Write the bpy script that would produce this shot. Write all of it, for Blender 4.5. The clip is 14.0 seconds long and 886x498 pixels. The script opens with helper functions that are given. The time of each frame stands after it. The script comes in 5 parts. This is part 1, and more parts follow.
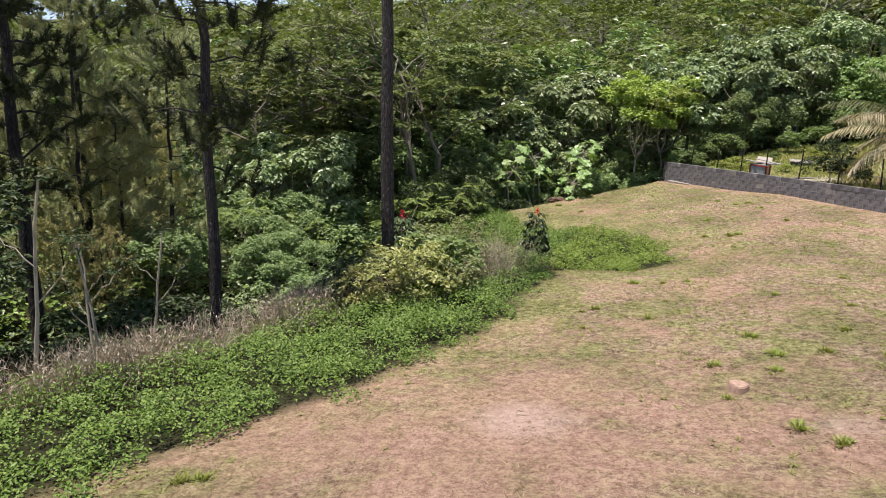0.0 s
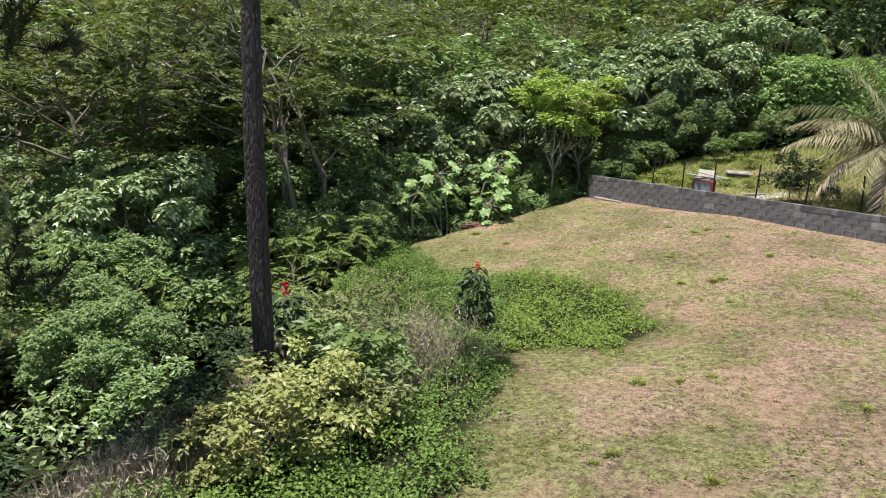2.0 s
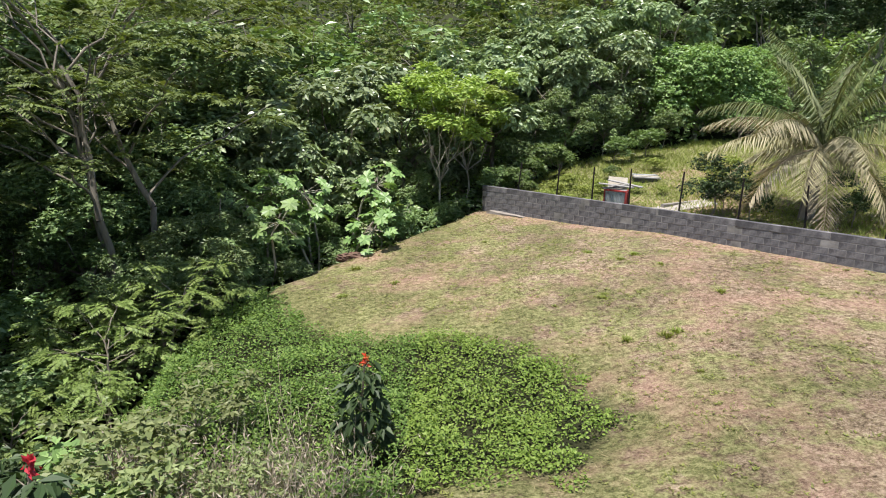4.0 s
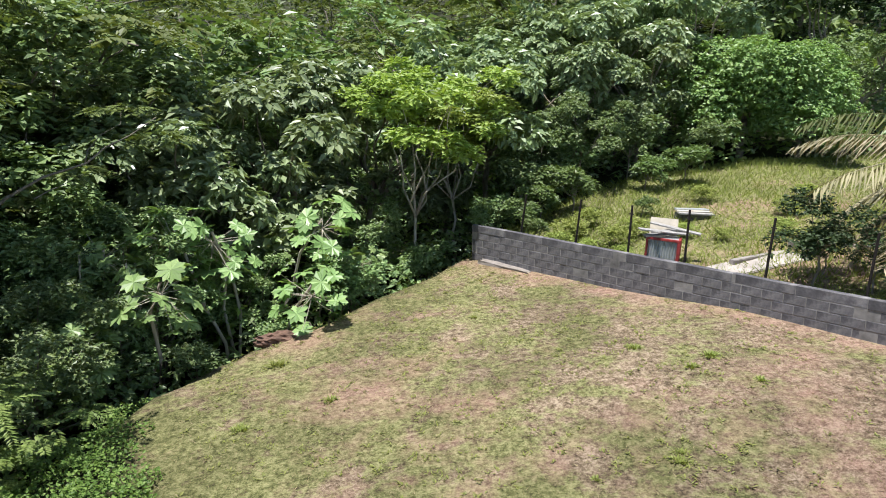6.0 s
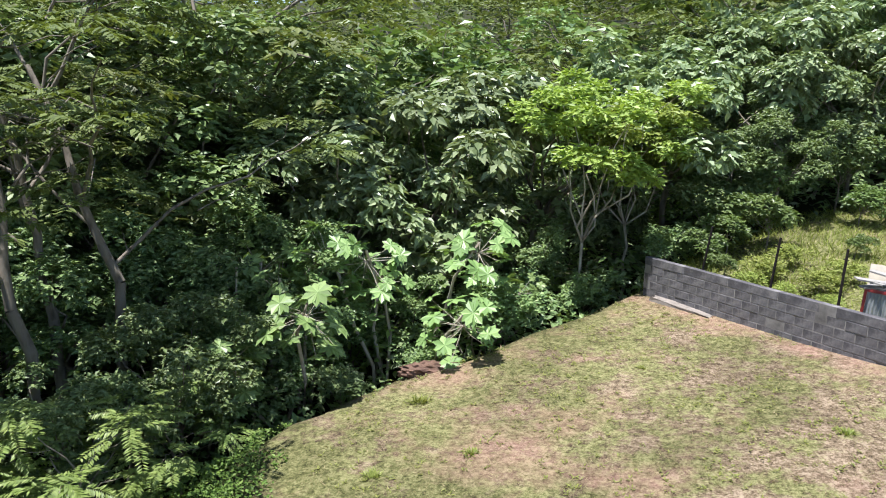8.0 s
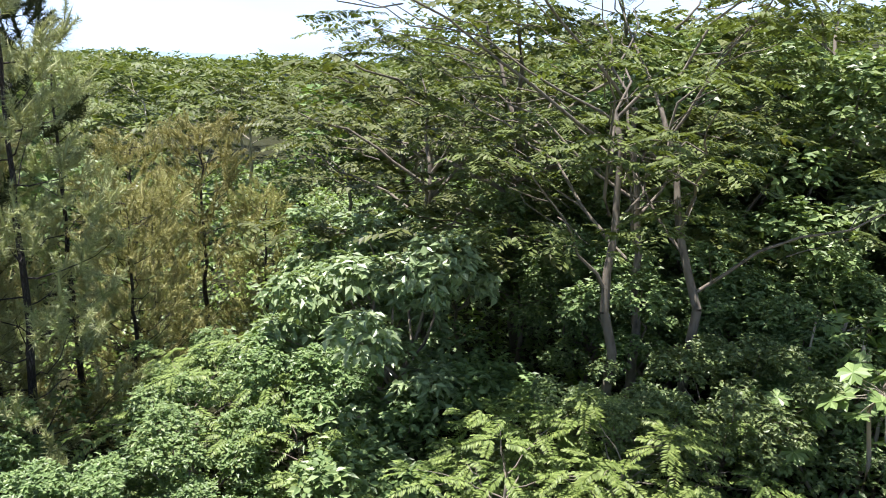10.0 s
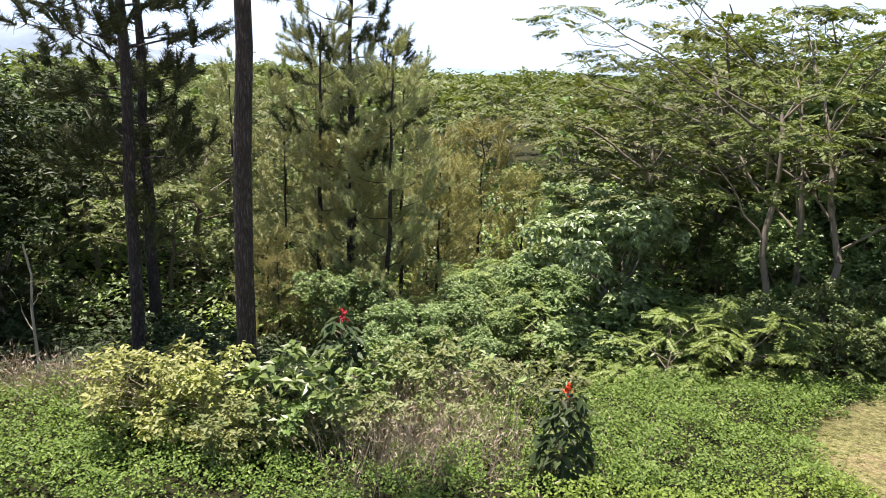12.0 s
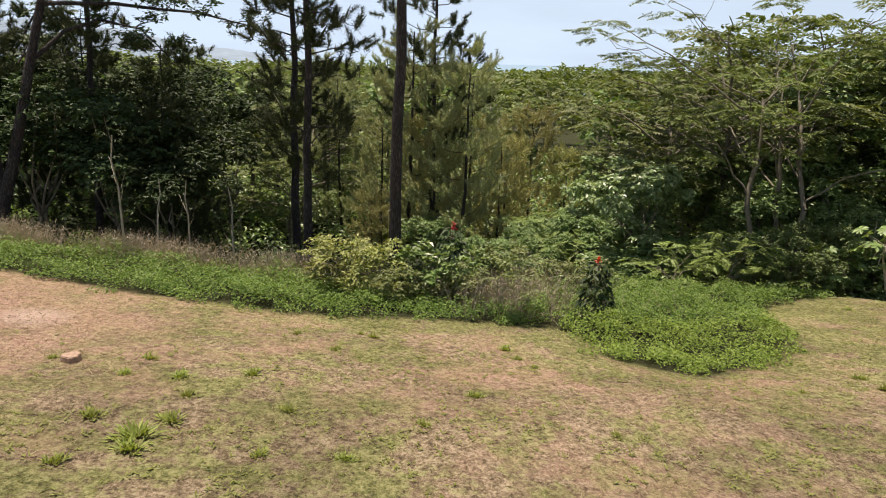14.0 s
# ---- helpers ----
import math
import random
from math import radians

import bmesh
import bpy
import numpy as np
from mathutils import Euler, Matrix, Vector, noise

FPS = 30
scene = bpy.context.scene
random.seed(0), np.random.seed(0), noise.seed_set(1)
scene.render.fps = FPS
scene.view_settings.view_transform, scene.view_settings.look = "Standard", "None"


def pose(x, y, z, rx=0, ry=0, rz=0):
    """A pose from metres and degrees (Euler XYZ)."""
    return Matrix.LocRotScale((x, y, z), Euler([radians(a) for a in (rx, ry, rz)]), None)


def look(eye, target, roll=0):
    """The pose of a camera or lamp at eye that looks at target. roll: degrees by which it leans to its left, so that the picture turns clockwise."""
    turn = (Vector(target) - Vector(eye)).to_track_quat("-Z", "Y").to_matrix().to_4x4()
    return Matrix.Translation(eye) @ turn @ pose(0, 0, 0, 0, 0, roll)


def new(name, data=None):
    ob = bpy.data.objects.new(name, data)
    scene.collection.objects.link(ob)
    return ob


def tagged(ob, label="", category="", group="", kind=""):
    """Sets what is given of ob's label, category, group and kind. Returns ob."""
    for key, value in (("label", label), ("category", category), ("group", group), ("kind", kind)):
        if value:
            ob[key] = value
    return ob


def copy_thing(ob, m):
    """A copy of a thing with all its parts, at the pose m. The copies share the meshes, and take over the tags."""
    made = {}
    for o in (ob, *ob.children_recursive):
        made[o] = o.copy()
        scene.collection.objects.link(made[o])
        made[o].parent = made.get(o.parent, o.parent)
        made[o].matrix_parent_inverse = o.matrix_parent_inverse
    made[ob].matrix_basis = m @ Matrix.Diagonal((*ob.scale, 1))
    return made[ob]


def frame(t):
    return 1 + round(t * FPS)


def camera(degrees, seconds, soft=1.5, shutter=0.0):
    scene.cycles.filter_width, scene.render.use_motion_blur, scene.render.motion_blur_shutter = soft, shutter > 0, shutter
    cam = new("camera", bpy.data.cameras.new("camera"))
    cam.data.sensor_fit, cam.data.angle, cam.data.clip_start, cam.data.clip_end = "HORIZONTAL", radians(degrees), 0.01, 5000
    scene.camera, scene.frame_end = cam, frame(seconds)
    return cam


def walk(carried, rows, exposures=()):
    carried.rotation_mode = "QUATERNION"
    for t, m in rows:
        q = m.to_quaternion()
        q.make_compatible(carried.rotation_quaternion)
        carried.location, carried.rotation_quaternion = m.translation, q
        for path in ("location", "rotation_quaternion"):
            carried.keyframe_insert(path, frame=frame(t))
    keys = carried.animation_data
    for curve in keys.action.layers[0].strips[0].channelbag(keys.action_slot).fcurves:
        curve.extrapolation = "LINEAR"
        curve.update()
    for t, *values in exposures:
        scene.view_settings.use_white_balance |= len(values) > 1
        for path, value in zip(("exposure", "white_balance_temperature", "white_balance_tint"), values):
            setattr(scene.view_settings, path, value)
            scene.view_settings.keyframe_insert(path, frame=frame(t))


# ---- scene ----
cam = camera(64.0, 14.0, soft=1.0)

PATH = [
    (0, (7.369, -2.926, 5.831), (6.69, -1.123, 5.294), 2.7),
    (0.5, (7.384, -3.058, 5.712), (6.679, -1.263, 5.179), 2.7),
    (1, (6.642, -1.587, 5.655), (5.953, 0.212, 5.12), 2.8),
    (1.5, (5.397, 1.028, 5.566), (4.809, 2.865, 5.036), 3.1),
    (2, (4.521, 3.068, 5.642), (4.175, 4.966, 5.115), 3.3),
    (2.5, (4.009, 4.427, 5.762), (3.895, 6.352, 5.231), 3.0),
    (3, (3.708, 5.445, 5.78), (3.678, 7.371, 5.245), 3.2),
    (3.2, (3.692, 5.875, 5.803), (3.648, 7.801, 5.267), 2.8),
    (5.3, (3.759, 12.728, 5.376), (3.856, 14.655, 4.851), 3.0),
    (5.5, (3.88, 13.559, 5.368), (3.953, 15.487, 4.843), 3.0),
    (6, (4.143, 15.233, 5.316), (4.16, 17.164, 4.798), 3.0),
    (6.5, (4.253, 15.358, 5.337), (4.199, 17.287, 4.813), 3.1),
    (7, (4.244, 15.448, 5.293), (4.117, 17.373, 4.764), 3.0),
    (7.5, (4.104, 16.708, 5.372), (3.911, 18.628, 4.847), 2.9),
    (7.8, (4.208, 16.911, 5.458), (3.87, 18.811, 4.932), 2.8),
    (8, (4.104, 16.662, 5.414), (3.66, 18.541, 4.893), 3.0),
    (8.5, (4.111, 16.682, 5.48), (3.337, 18.451, 4.959), 3.0),
    (9, (4.19, 16.664, 5.548), (3.084, 18.249, 5.03), 2.9),
    (9.2, (4.23, 16.668, 5.555), (2.992, 18.151, 5.036), 2.9),
    (11.3, (8.505, 14.921, 6.014), (6.6, 15.259, 5.507), 1.7),
    (11.5, (9.687, 14.611, 5.998), (7.782, 14.953, 5.493), 1.7),
    (12, (11.76, 13.959, 5.948), (9.851, 14.274, 5.44), 1.9),
    (12.5, (12.546, 13.367, 5.954), (10.62, 13.548, 5.444), 1.9),
    (13, (16.693, 12.397, 5.929), (14.771, 12.6, 5.413), 2.1),
    (13.5, (18.736, 11.816, 6.045), (16.817, 12.025, 5.522), 1.8),
    (14, (18.754, 11.737, 6.04), (16.835, 11.955, 5.519), 1.7),
]
walk(cam, [(t, look(eye, target, roll)) for t, eye, target, roll in PATH], exposures=[(0, 0.61, 6500, 19), (1, 0.57, 6400, 16), (2, 0.63, 6350, 12), (6.5, 0.73, 6000, 12), (7.6, 0.82, 5950, 13), (9, 1.15, 5900, 15), (11.3, 1.13, 6750, 19), (12.5, 1.03, 6850, 18), (13.2, 0.66, 7200, 15.5), (14, 0.48, 7350, 15)])

# world and sun
SUN_AZ, SUN_EL = radians(238.0), radians(77.0)
world = bpy.data.worlds.new("world")
scene.world = world
world.use_nodes = True
wn = world.node_tree.nodes
sky = wn.new("ShaderNodeTexSky")
sky.sky_type, sky.sun_disc = "NISHITA", False
sky.sun_elevation, sky.sun_rotation = SUN_EL, SUN_AZ
sky.air_density, sky.dust_density, sky.ozone_density = 1.0, 1.0, 1.0
wn["Background"].inputs["Strength"].default_value = 0.05
# thin bright cloud over the blue
wtc, cloud_noise = wn.new("ShaderNodeTexCoord"), wn.new("ShaderNodeTexNoise")
cloud_map, cloud_ramp, cloud_mix = wn.new("ShaderNodeMapping"), wn.new("ShaderNodeValToRGB"), wn.new("ShaderNodeMix")
cloud_map.inputs["Scale"].default_value = (1.0, 1.0, 5.0)
cloud_noise.inputs["Scale"].default_value, cloud_noise.inputs["Detail"].default_value = 2.2, 7.0
cloud_ramp.color_ramp.elements[0].position, cloud_ramp.color_ramp.elements[0].color = 0.38, (0.78, 0.78, 0.78, 1)
cloud_ramp.color_ramp.elements[1].position, cloud_ramp.color_ramp.elements[1].color = 0.62, (0.97, 0.97, 0.97, 1)
cloud_mix.data_type = "RGBA"
# the haze thins out towards the zenith
wsep, hramp, haze = wn.new("ShaderNodeSeparateXYZ"), wn.new("ShaderNodeMapRange"), wn.new("ShaderNodeMath")
haze.operation = "MULTIPLY"
hramp.inputs["From Min"].default_value, hramp.inputs["From Max"].default_value = 0.08, 0.45
hramp.inputs["To Min"].default_value, hramp.inputs["To Max"].default_value = 1.0, 0.15
cloud_mix.inputs[7].default_value = (9.6, 12.8, 17.2, 1)
for a, z in ((wtc.outputs["Generated"], cloud_map.inputs["Vector"]), (cloud_map.outputs[0], cloud_noise.inputs["Vector"]), (cloud_noise.outputs["Fac"], cloud_ramp.inputs["Fac"]),
             (cloud_ramp.outputs["Color"], haze.inputs[0]), (wtc.outputs["Generated"], wsep.inputs[0]), (wsep.outputs["Z"], hramp.inputs["Value"]), (hramp.outputs[0], haze.inputs[1]), (haze.outputs[0], cloud_mix.inputs[0]), (sky.outputs[0], cloud_mix.inputs[6]), (cloud_mix.outputs[2], wn["Background"].inputs["Color"])):
    world.node_tree.links.new(a, z)
sun_data = bpy.data.lights.new("sun", "SUN")
sun_data.energy, sun_data.angle, sun_data.color = 5.0, radians(0.5), (1.0, 0.95, 0.86)
sun = new("sun", sun_data)
sun_dir = Vector((math.sin(SUN_AZ) * math.cos(SUN_EL), math.cos(SUN_AZ) * math.cos(SUN_EL), math.sin(SUN_EL)))
sun.matrix_world = look(sun_dir * 60, (0, 0, 0))

rng = np.random.default_rng(7)


# ---- materials ----
class Nodes:
    """Short hand for building one node material."""

    def __init__(self, name):
        self.m = bpy.data.materials.new(name)
        self.m.use_nodes = True
        self.t = self.m.node_tree
        self.b = self.t.nodes["Principled BSDF"]
        self.out = self.t.nodes["Material Output"]

    def add(self, kind, **kw):
        n = self.t.nodes.new(kind)
        for k, v in kw.items():
            n.inputs[k].default_value = v
        return n

    def link(self, a, b):
        self.t.links.new(a, b)

    def noise(self, scale, detail=4.0, rough=0.6, obj=True):
        n = self.add("ShaderNodeTexNoise", Scale=scale, Detail=detail, Roughness=rough)
        c = self.t.nodes.new("ShaderNodeTexCoord")
        self.link(c.outputs["Object"], n.inputs["Vector"])
        return n.outputs["Fac"]

    def ramp(self, fac, stops):
        n = self.t.nodes.new("ShaderNodeValToRGB")
        els = n.color_ramp.elements
        while len(els) < len(stops):
            els.new(0.5)
        for e, (p, c) in zip(els, stops):
            e.position, e.color = p, (*c, 1)
        self.link(fac, n.inputs["Fac"])
        return n.outputs["Color"]

    def mix(self, fac, a, b, mode="MIX"):
        n = self.t.nodes.new("ShaderNodeMix")
        n.data_type, n.blend_type = "RGBA", mode
        for sock, v in ((n.inputs[0], fac), (n.inputs[6], a), (n.inputs[7], b)):
            if hasattr(v, "links"):
                self.link(v, sock)
            elif isinstance(v, tuple):
                sock.default_value = (*v, 1)
            else:
                sock.default_value = v
        return n.outputs[2]

    def math(self, op, a, b):
        n = self.t.nodes.new("ShaderNodeMath")
        n.operation = op
        for sock, v in ((n.inputs[0], a), (n.inputs[1], b)):
            if hasattr(v, "links"):
                self.link(v, sock)
            else:
                sock.default_value = v
        return n.outputs[0]

    def bump(self, height, strength, distance=0.02):
        n = self.add("ShaderNodeBump", Strength=strength, Distance=distance)
        self.link(height, n.inputs["Height"])
        self.link(n.outputs[0], self.b.inputs["Normal"])


def leaf_material(name, dark, mid, light, rough=0.45, glow=0.35, spec=0.5, tip=None):
    """Leaves: each leaf its own tone, with light passing through the blade."""
    k = Nodes(name)
    geo = k.t.nodes.new("ShaderNodeNewGeometry")
    obi = k.t.nodes.new("ShaderNodeObjectInfo")
    col = k.ramp(geo.outputs["Random Per Island"], [(0.0, dark), (0.55, mid), (1.0, light)])
    big = k.noise(0.55, 2.0)
    col = k.mix(k.math("MULTIPLY", big, 0.5), col, tip or light)
    hsv = k.add("ShaderNodeHueSaturation")
    k.link(col, hsv.inputs["Color"])
    k.link(k.math("ADD", k.math("MULTIPLY", obi.outputs["Random"], 0.024), 0.486), hsv.inputs["Hue"])
    k.link(k.math("ADD", k.math("MULTIPLY", obi.outputs["Random"], 0.35), 0.82), hsv.inputs["Value"])
    col = hsv.outputs[0]
    k.link(col, k.b.inputs["Base Color"])
    k.b.inputs["Roughness"].default_value = rough
    k.b.inputs["Specular IOR Level"].default_value = spec
    tr = k.add("ShaderNodeBsdfTranslucent")
    k.link(k.mix(1.0, col, (1.0, 1.0, 0.45), "MULTIPLY"), tr.inputs["Color"])
    ms = k.add("ShaderNodeMixShader", Fac=glow * 0.75)
    k.link(k.b.outputs[0], ms.inputs[1])
    k.link(tr.outputs[0], ms.inputs[2])
    k.link(ms.outputs[0], k.out.inputs["Surface"])
    return k.m


def bark_material(name, dark, light, scale=6.0, lichen=None):
    k = Nodes(name)
    c = k.t.nodes.new("ShaderNodeTexCoord")
    mp = k.add("ShaderNodeMapping", Scale=(1.0, 1.0, 0.22))
    k.link(c.outputs["Object"], mp.inputs["Vector"])
    n = k.add("ShaderNodeTexNoise", Scale=scale * 3, Detail=6.0, Roughness=0.7)
    k.link(mp.outputs[0], n.inputs["Vector"])
    v = k.add("ShaderNodeTexVoronoi", Scale=scale * 2.2)
    k.link(mp.outputs[0], v.inputs["Vector"])
    h = k.math("ADD", n.outputs["Fac"], v.outputs["Distance"])
    col = k.ramp(h, [(0.45, dark), (0.95, light)])
    if lichen:
        col = k.mix(k.ramp(k.noise(7.0, 5.0), [(0.56, (0, 0, 0)), (0.66, (0.8, 0.8, 0.8))]), col, lichen)
    k.link(col, k.b.inputs["Base Color"])
    k.b.inputs["Roughness"].default_value = 0.9
    k.bump(h, 0.8, 0.03)
    return k.m


def plate_bark_material():
    """Pine bark: long flaking plates with dark furrows between them."""
    k = Nodes("pine_bark")
    c = k.t.nodes.new("ShaderNodeTexCoord")
    mp = k.add("ShaderNodeMapping", Scale=(1.0, 1.0, 0.2))
    k.link(c.outputs["Object"], mp.inputs["Vector"])
    warp = k.add("ShaderNodeTexNoise", Scale=9.0, Detail=3.0)
    k.link(mp.outputs[0], warp.inputs["Vector"])
    bent = k.mix(0.12, mp.outputs[0], warp.outputs["Color"])
    v = k.add("ShaderNodeTexVoronoi", Scale=24.0)
    v.feature = "DISTANCE_TO_EDGE"
    k.link(bent, v.inputs["Vector"])
    cell = k.add("ShaderNodeTexVoronoi", Scale=24.0)
    k.link(bent, cell.inputs["Vector"])
    grain = k.add("ShaderNodeTexNoise", Scale=42.0, Detail=6.0, Roughness=0.75)
    k.link(mp.outputs[0], grain.inputs["Vector"])
    tone = k.math("ADD", k.math("MULTIPLY", grain.outputs["Fac"], 0.7), k.math("MULTIPLY", k.noise(2.2, 4.0), 0.3))
    plate = k.ramp(tone, [(0.36, (0.030, 0.024, 0.024)), (0.52, (0.080, 0.066, 0.066)), (0.64, (0.23, 0.205, 0.195))])
    plate = k.mix(k.math("MULTIPLY", cell.outputs["Color"], 0.45), plate, (0.055, 0.043, 0.045))
    furrow = k.ramp(v.outputs["Distance"], [(0.0, (0.15, 0.15, 0.15)), (0.30, (1, 1, 1))])
    k.link(k.mix(furrow, (0.018, 0.014, 0.014), plate), k.b.inputs["Base Color"])
    k.b.inputs["Roughness"].default_value = 0.92
    k.bump(k.math("ADD", furrow, k.math("MULTIPLY", grain.outputs["Fac"], 0.5)), 1.0, 0.03)
    return k.m


def plain_material(name, colour, rough=0.6, metal=0.0, vary=0.25, scale=5.0, bump=0.15):
    k = Nodes(name)
    n = k.noise(scale, 6.0)
    dark = tuple(c * (1 - vary) for c in colour)
    light = tuple(min(1, c * (1 + vary)) for c in colour)
    k.link(k.ramp(n, [(0.3, dark), (0.7, light)]), k.b.inputs["Base Color"])
    k.b.inputs["Roughness"].default_value = rough
    k.b.inputs["Metallic"].default_value = metal
    k.bump(k.noise(scale * 8, 4.0), bump, 0.01)
    return k.m


def ground_material():
    """Thin dry turf over red earth, greener in places, with fallen leaves and painted shade under the trees."""
    k = Nodes("dry_turf")
    big = k.noise(0.22, 3.0, 0.55)
    mid = k.noise(0.9, 5.0, 0.65)
    fine = k.noise(8.0, 6.0, 0.78)
    grain = k.noise(23.0, 6.0, 0.85)
    soil = k.ramp(k.math("ADD", k.math("MULTIPLY", fine, 0.5), k.math("MULTIPLY", grain, 0.5)), [(0.38, (0.23, 0.128, 0.092)), (0.58, (0.52, 0.335, 0.26))])
    coarse = k.math("ADD", k.math("MULTIPLY", fine, 0.5), k.math("MULTIPLY", grain, 0.5))
    straw = k.ramp(coarse, [(0.41, (0.060, 0.044, 0.028)), (0.49, (0.205, 0.155, 0.100)), (0.575, (0.42, 0.335, 0.245))])
    green = k.ramp(coarse, [(0.41, (0.042, 0.052, 0.014)), (0.49, (0.135, 0.158, 0.048)), (0.575, (0.27, 0.285, 0.11))])
    patch = k.noise(1.6, 4.0, 0.6)
    patch2 = k.noise(0.75, 5.0, 0.7)
    m1 = k.math("ADD", k.math("MULTIPLY", k.math("ADD", mid, patch), 0.34), k.math("MULTIPLY", fine, 0.32))
    lush = k.t.nodes.new("ShaderNodeAttribute")
    lush.attribute_name = "lush"
    bare = k.t.nodes.new("ShaderNodeAttribute")
    bare.attribute_name = "bare"
    g = k.math("ADD", m1, k.math("MULTIPLY", lush.outputs["Fac"], 0.10))
    turf = k.mix(k.ramp(g, [(0.487, (0, 0, 0)), (0.545, (0.75, 0.75, 0.75))]), straw, green)
    e = k.math("ADD", k.math("ADD", k.math("MULTIPLY", big, 0.4), k.math("MULTIPLY", patch2, 0.6)), k.math("MULTIPLY", bare.outputs["Fac"], 0.13))
    pale = k.ramp(k.noise(0.5, 4.0, 0.65), [(0.40, (0.88, 0.86, 0.84)), (0.60, (1.24, 1.22, 1.20))])
    turf = k.mix(1.0, turf, pale, "MULTIPLY")
    turf = k.mix(k.ramp(e, [(0.50, (0, 0, 0)), (0.66, (0.7, 0.7, 0.7))]), turf, soil)
    bald = k.t.nodes.new("ShaderNodeAttribute")
    bald.attribute_name = "bald"
    worn = k.ramp(k.math("MULTIPLY", bald.outputs["Fac"], k.math("ADD", k.math("ADD", patch, fine), 0.1)), [(0.45, (0, 0, 0)), (1.05, (0.6, 0.6, 0.6))])
    turf = k.mix(worn, turf, k.ramp(grain, [(0.3, (0.42, 0.30, 0.255)), (0.7, (0.66, 0.51, 0.44))]))
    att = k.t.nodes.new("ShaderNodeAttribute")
    att.attribute_name = "litter_shade"
    # floor under creeper and trees: fallen-leaf colour with shade painted in
    litter_shade = k.ramp(fine, [(0.3, (0.018, 0.022, 0.009)), (0.7, (0.05, 0.052, 0.022))])
    col = k.mix(att.outputs["Fac"], turf, litter_shade)
    k.link(col, k.b.inputs["Base Color"])
    k.b.inputs["Roughness"].default_value = 0.95
    k.b.inputs["Specular IOR Level"].default_value = 0.15
    k.bump(k.math("ADD", fine, grain), 0.9, 0.05)
    return k.m


M_GROUND = ground_material()
M_BROAD = leaf_material("broad_leaf", (0.095, 0.15, 0.055), (0.19, 0.27, 0.115), (0.35, 0.425, 0.225), 0.36, 0.34, 0.6)
M_BROAD2 = leaf_material("mixed_leaf", (0.06, 0.115, 0.038), (0.15, 0.24, 0.085), (0.30, 0.39, 0.155), 0.44, 0.34, 0.45)
M_GREEN = leaf_material("fresh_leaf", (0.07, 0.13, 0.03), (0.13, 0.21, 0.055), (0.21, 0.29, 0.09), 0.4, 0.35)
M_LIME = leaf_material("lime_leaf", (0.155, 0.225, 0.035), (0.26, 0.345, 0.06), (0.37, 0.455, 0.11), 0.5, 0.45)
M_FEATHER = leaf_material("feather_leaf", (0.045, 0.068, 0.016), (0.10, 0.135, 0.034), (0.20, 0.245, 0.072), 0.5, 0.42, 0.35)
M_FERN = leaf_material("fern_leaf", (0.10, 0.17, 0.034), (0.195, 0.295, 0.068), (0.33, 0.43, 0.13), 0.45, 0.45, 0.4)
M_CEC = leaf_material("palmate_leaf", (0.11, 0.19, 0.05), (0.195, 0.305, 0.09), (0.33, 0.45, 0.175), 0.42, 0.4, 0.5)
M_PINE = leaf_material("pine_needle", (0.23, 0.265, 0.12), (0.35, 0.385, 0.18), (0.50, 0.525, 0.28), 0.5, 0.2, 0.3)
# pine needles again, with shade and backlight put into a darker colour
M_PINE_SHADE = leaf_material("shade_toned_pine_needle", (0.016, 0.026, 0.012), (0.042, 0.058, 0.024), (0.10, 0.118, 0.048), 0.6, 0.10, 0.2)
M_GOLD = leaf_material("golden_needle", (0.27, 0.275, 0.10), (0.40, 0.395, 0.155), (0.55, 0.53, 0.245), 0.5, 0.2, 0.3)
M_VINE = leaf_material("vine_leaf", (0.12, 0.21, 0.06), (0.21, 0.33, 0.10), (0.33, 0.45, 0.17), 0.42, 0.4)
M_CREEP = leaf_material("edge_creeper_leaf", (0.045, 0.095, 0.016), (0.12, 0.20, 0.038), (0.245, 0.325, 0.085), 0.5, 0.38, 0.3, (0.18, 0.25, 0.05))
M_YELLOW = leaf_material("yellow_leaf", (0.14, 0.18, 0.045), (0.28, 0.315, 0.095), (0.48, 0.485, 0.20), 0.5, 0.45)
M_GREY = leaf_material("grey_leaf", (0.09, 0.13, 0.04), (0.17, 0.21, 0.075), (0.30, 0.34, 0.145), 0.5, 0.4, 0.4)
M_DRY = leaf_material("dry_stalk", (0.27, 0.215, 0.155), (0.41, 0.345, 0.26), (0.57, 0.50, 0.405), 0.85, 0.2, 0.1)
M_GRASS = leaf_material("lawn_blade", (0.10, 0.095, 0.035), (0.225, 0.19, 0.095), (0.40, 0.33, 0.20), 0.7, 0.35, 0.2)
M_WEED = leaf_material("weed_blade", (0.12, 0.155, 0.03), (0.215, 0.26, 0.055), (0.34, 0.37, 0.11), 0.5, 0.4, 0.3)
M_YARD = leaf_material("yard_blade", (0.13, 0.19, 0.035), (0.24, 0.315, 0.065), (0.41, 0.46, 0.14), 0.55, 0.4, 0.2)
M_TAN = leaf_material("withered_leaf", (0.24, 0.20, 0.13), (0.38, 0.32, 0.22), (0.52, 0.45, 0.33), 0.8, 0.2, 0.2)
M_PATCH = leaf_material("creeper_leaf", (0.085, 0.15, 0.022), (0.165, 0.245, 0.04), (0.27, 0.345, 0.075), 0.5, 0.42, 0.3)
M_PALM = leaf_material("palm_leaf", (0.03, 0.048, 0.013), (0.08, 0.105, 0.03), (0.20, 0.225, 0.085), 0.5, 0.3, 0.25)
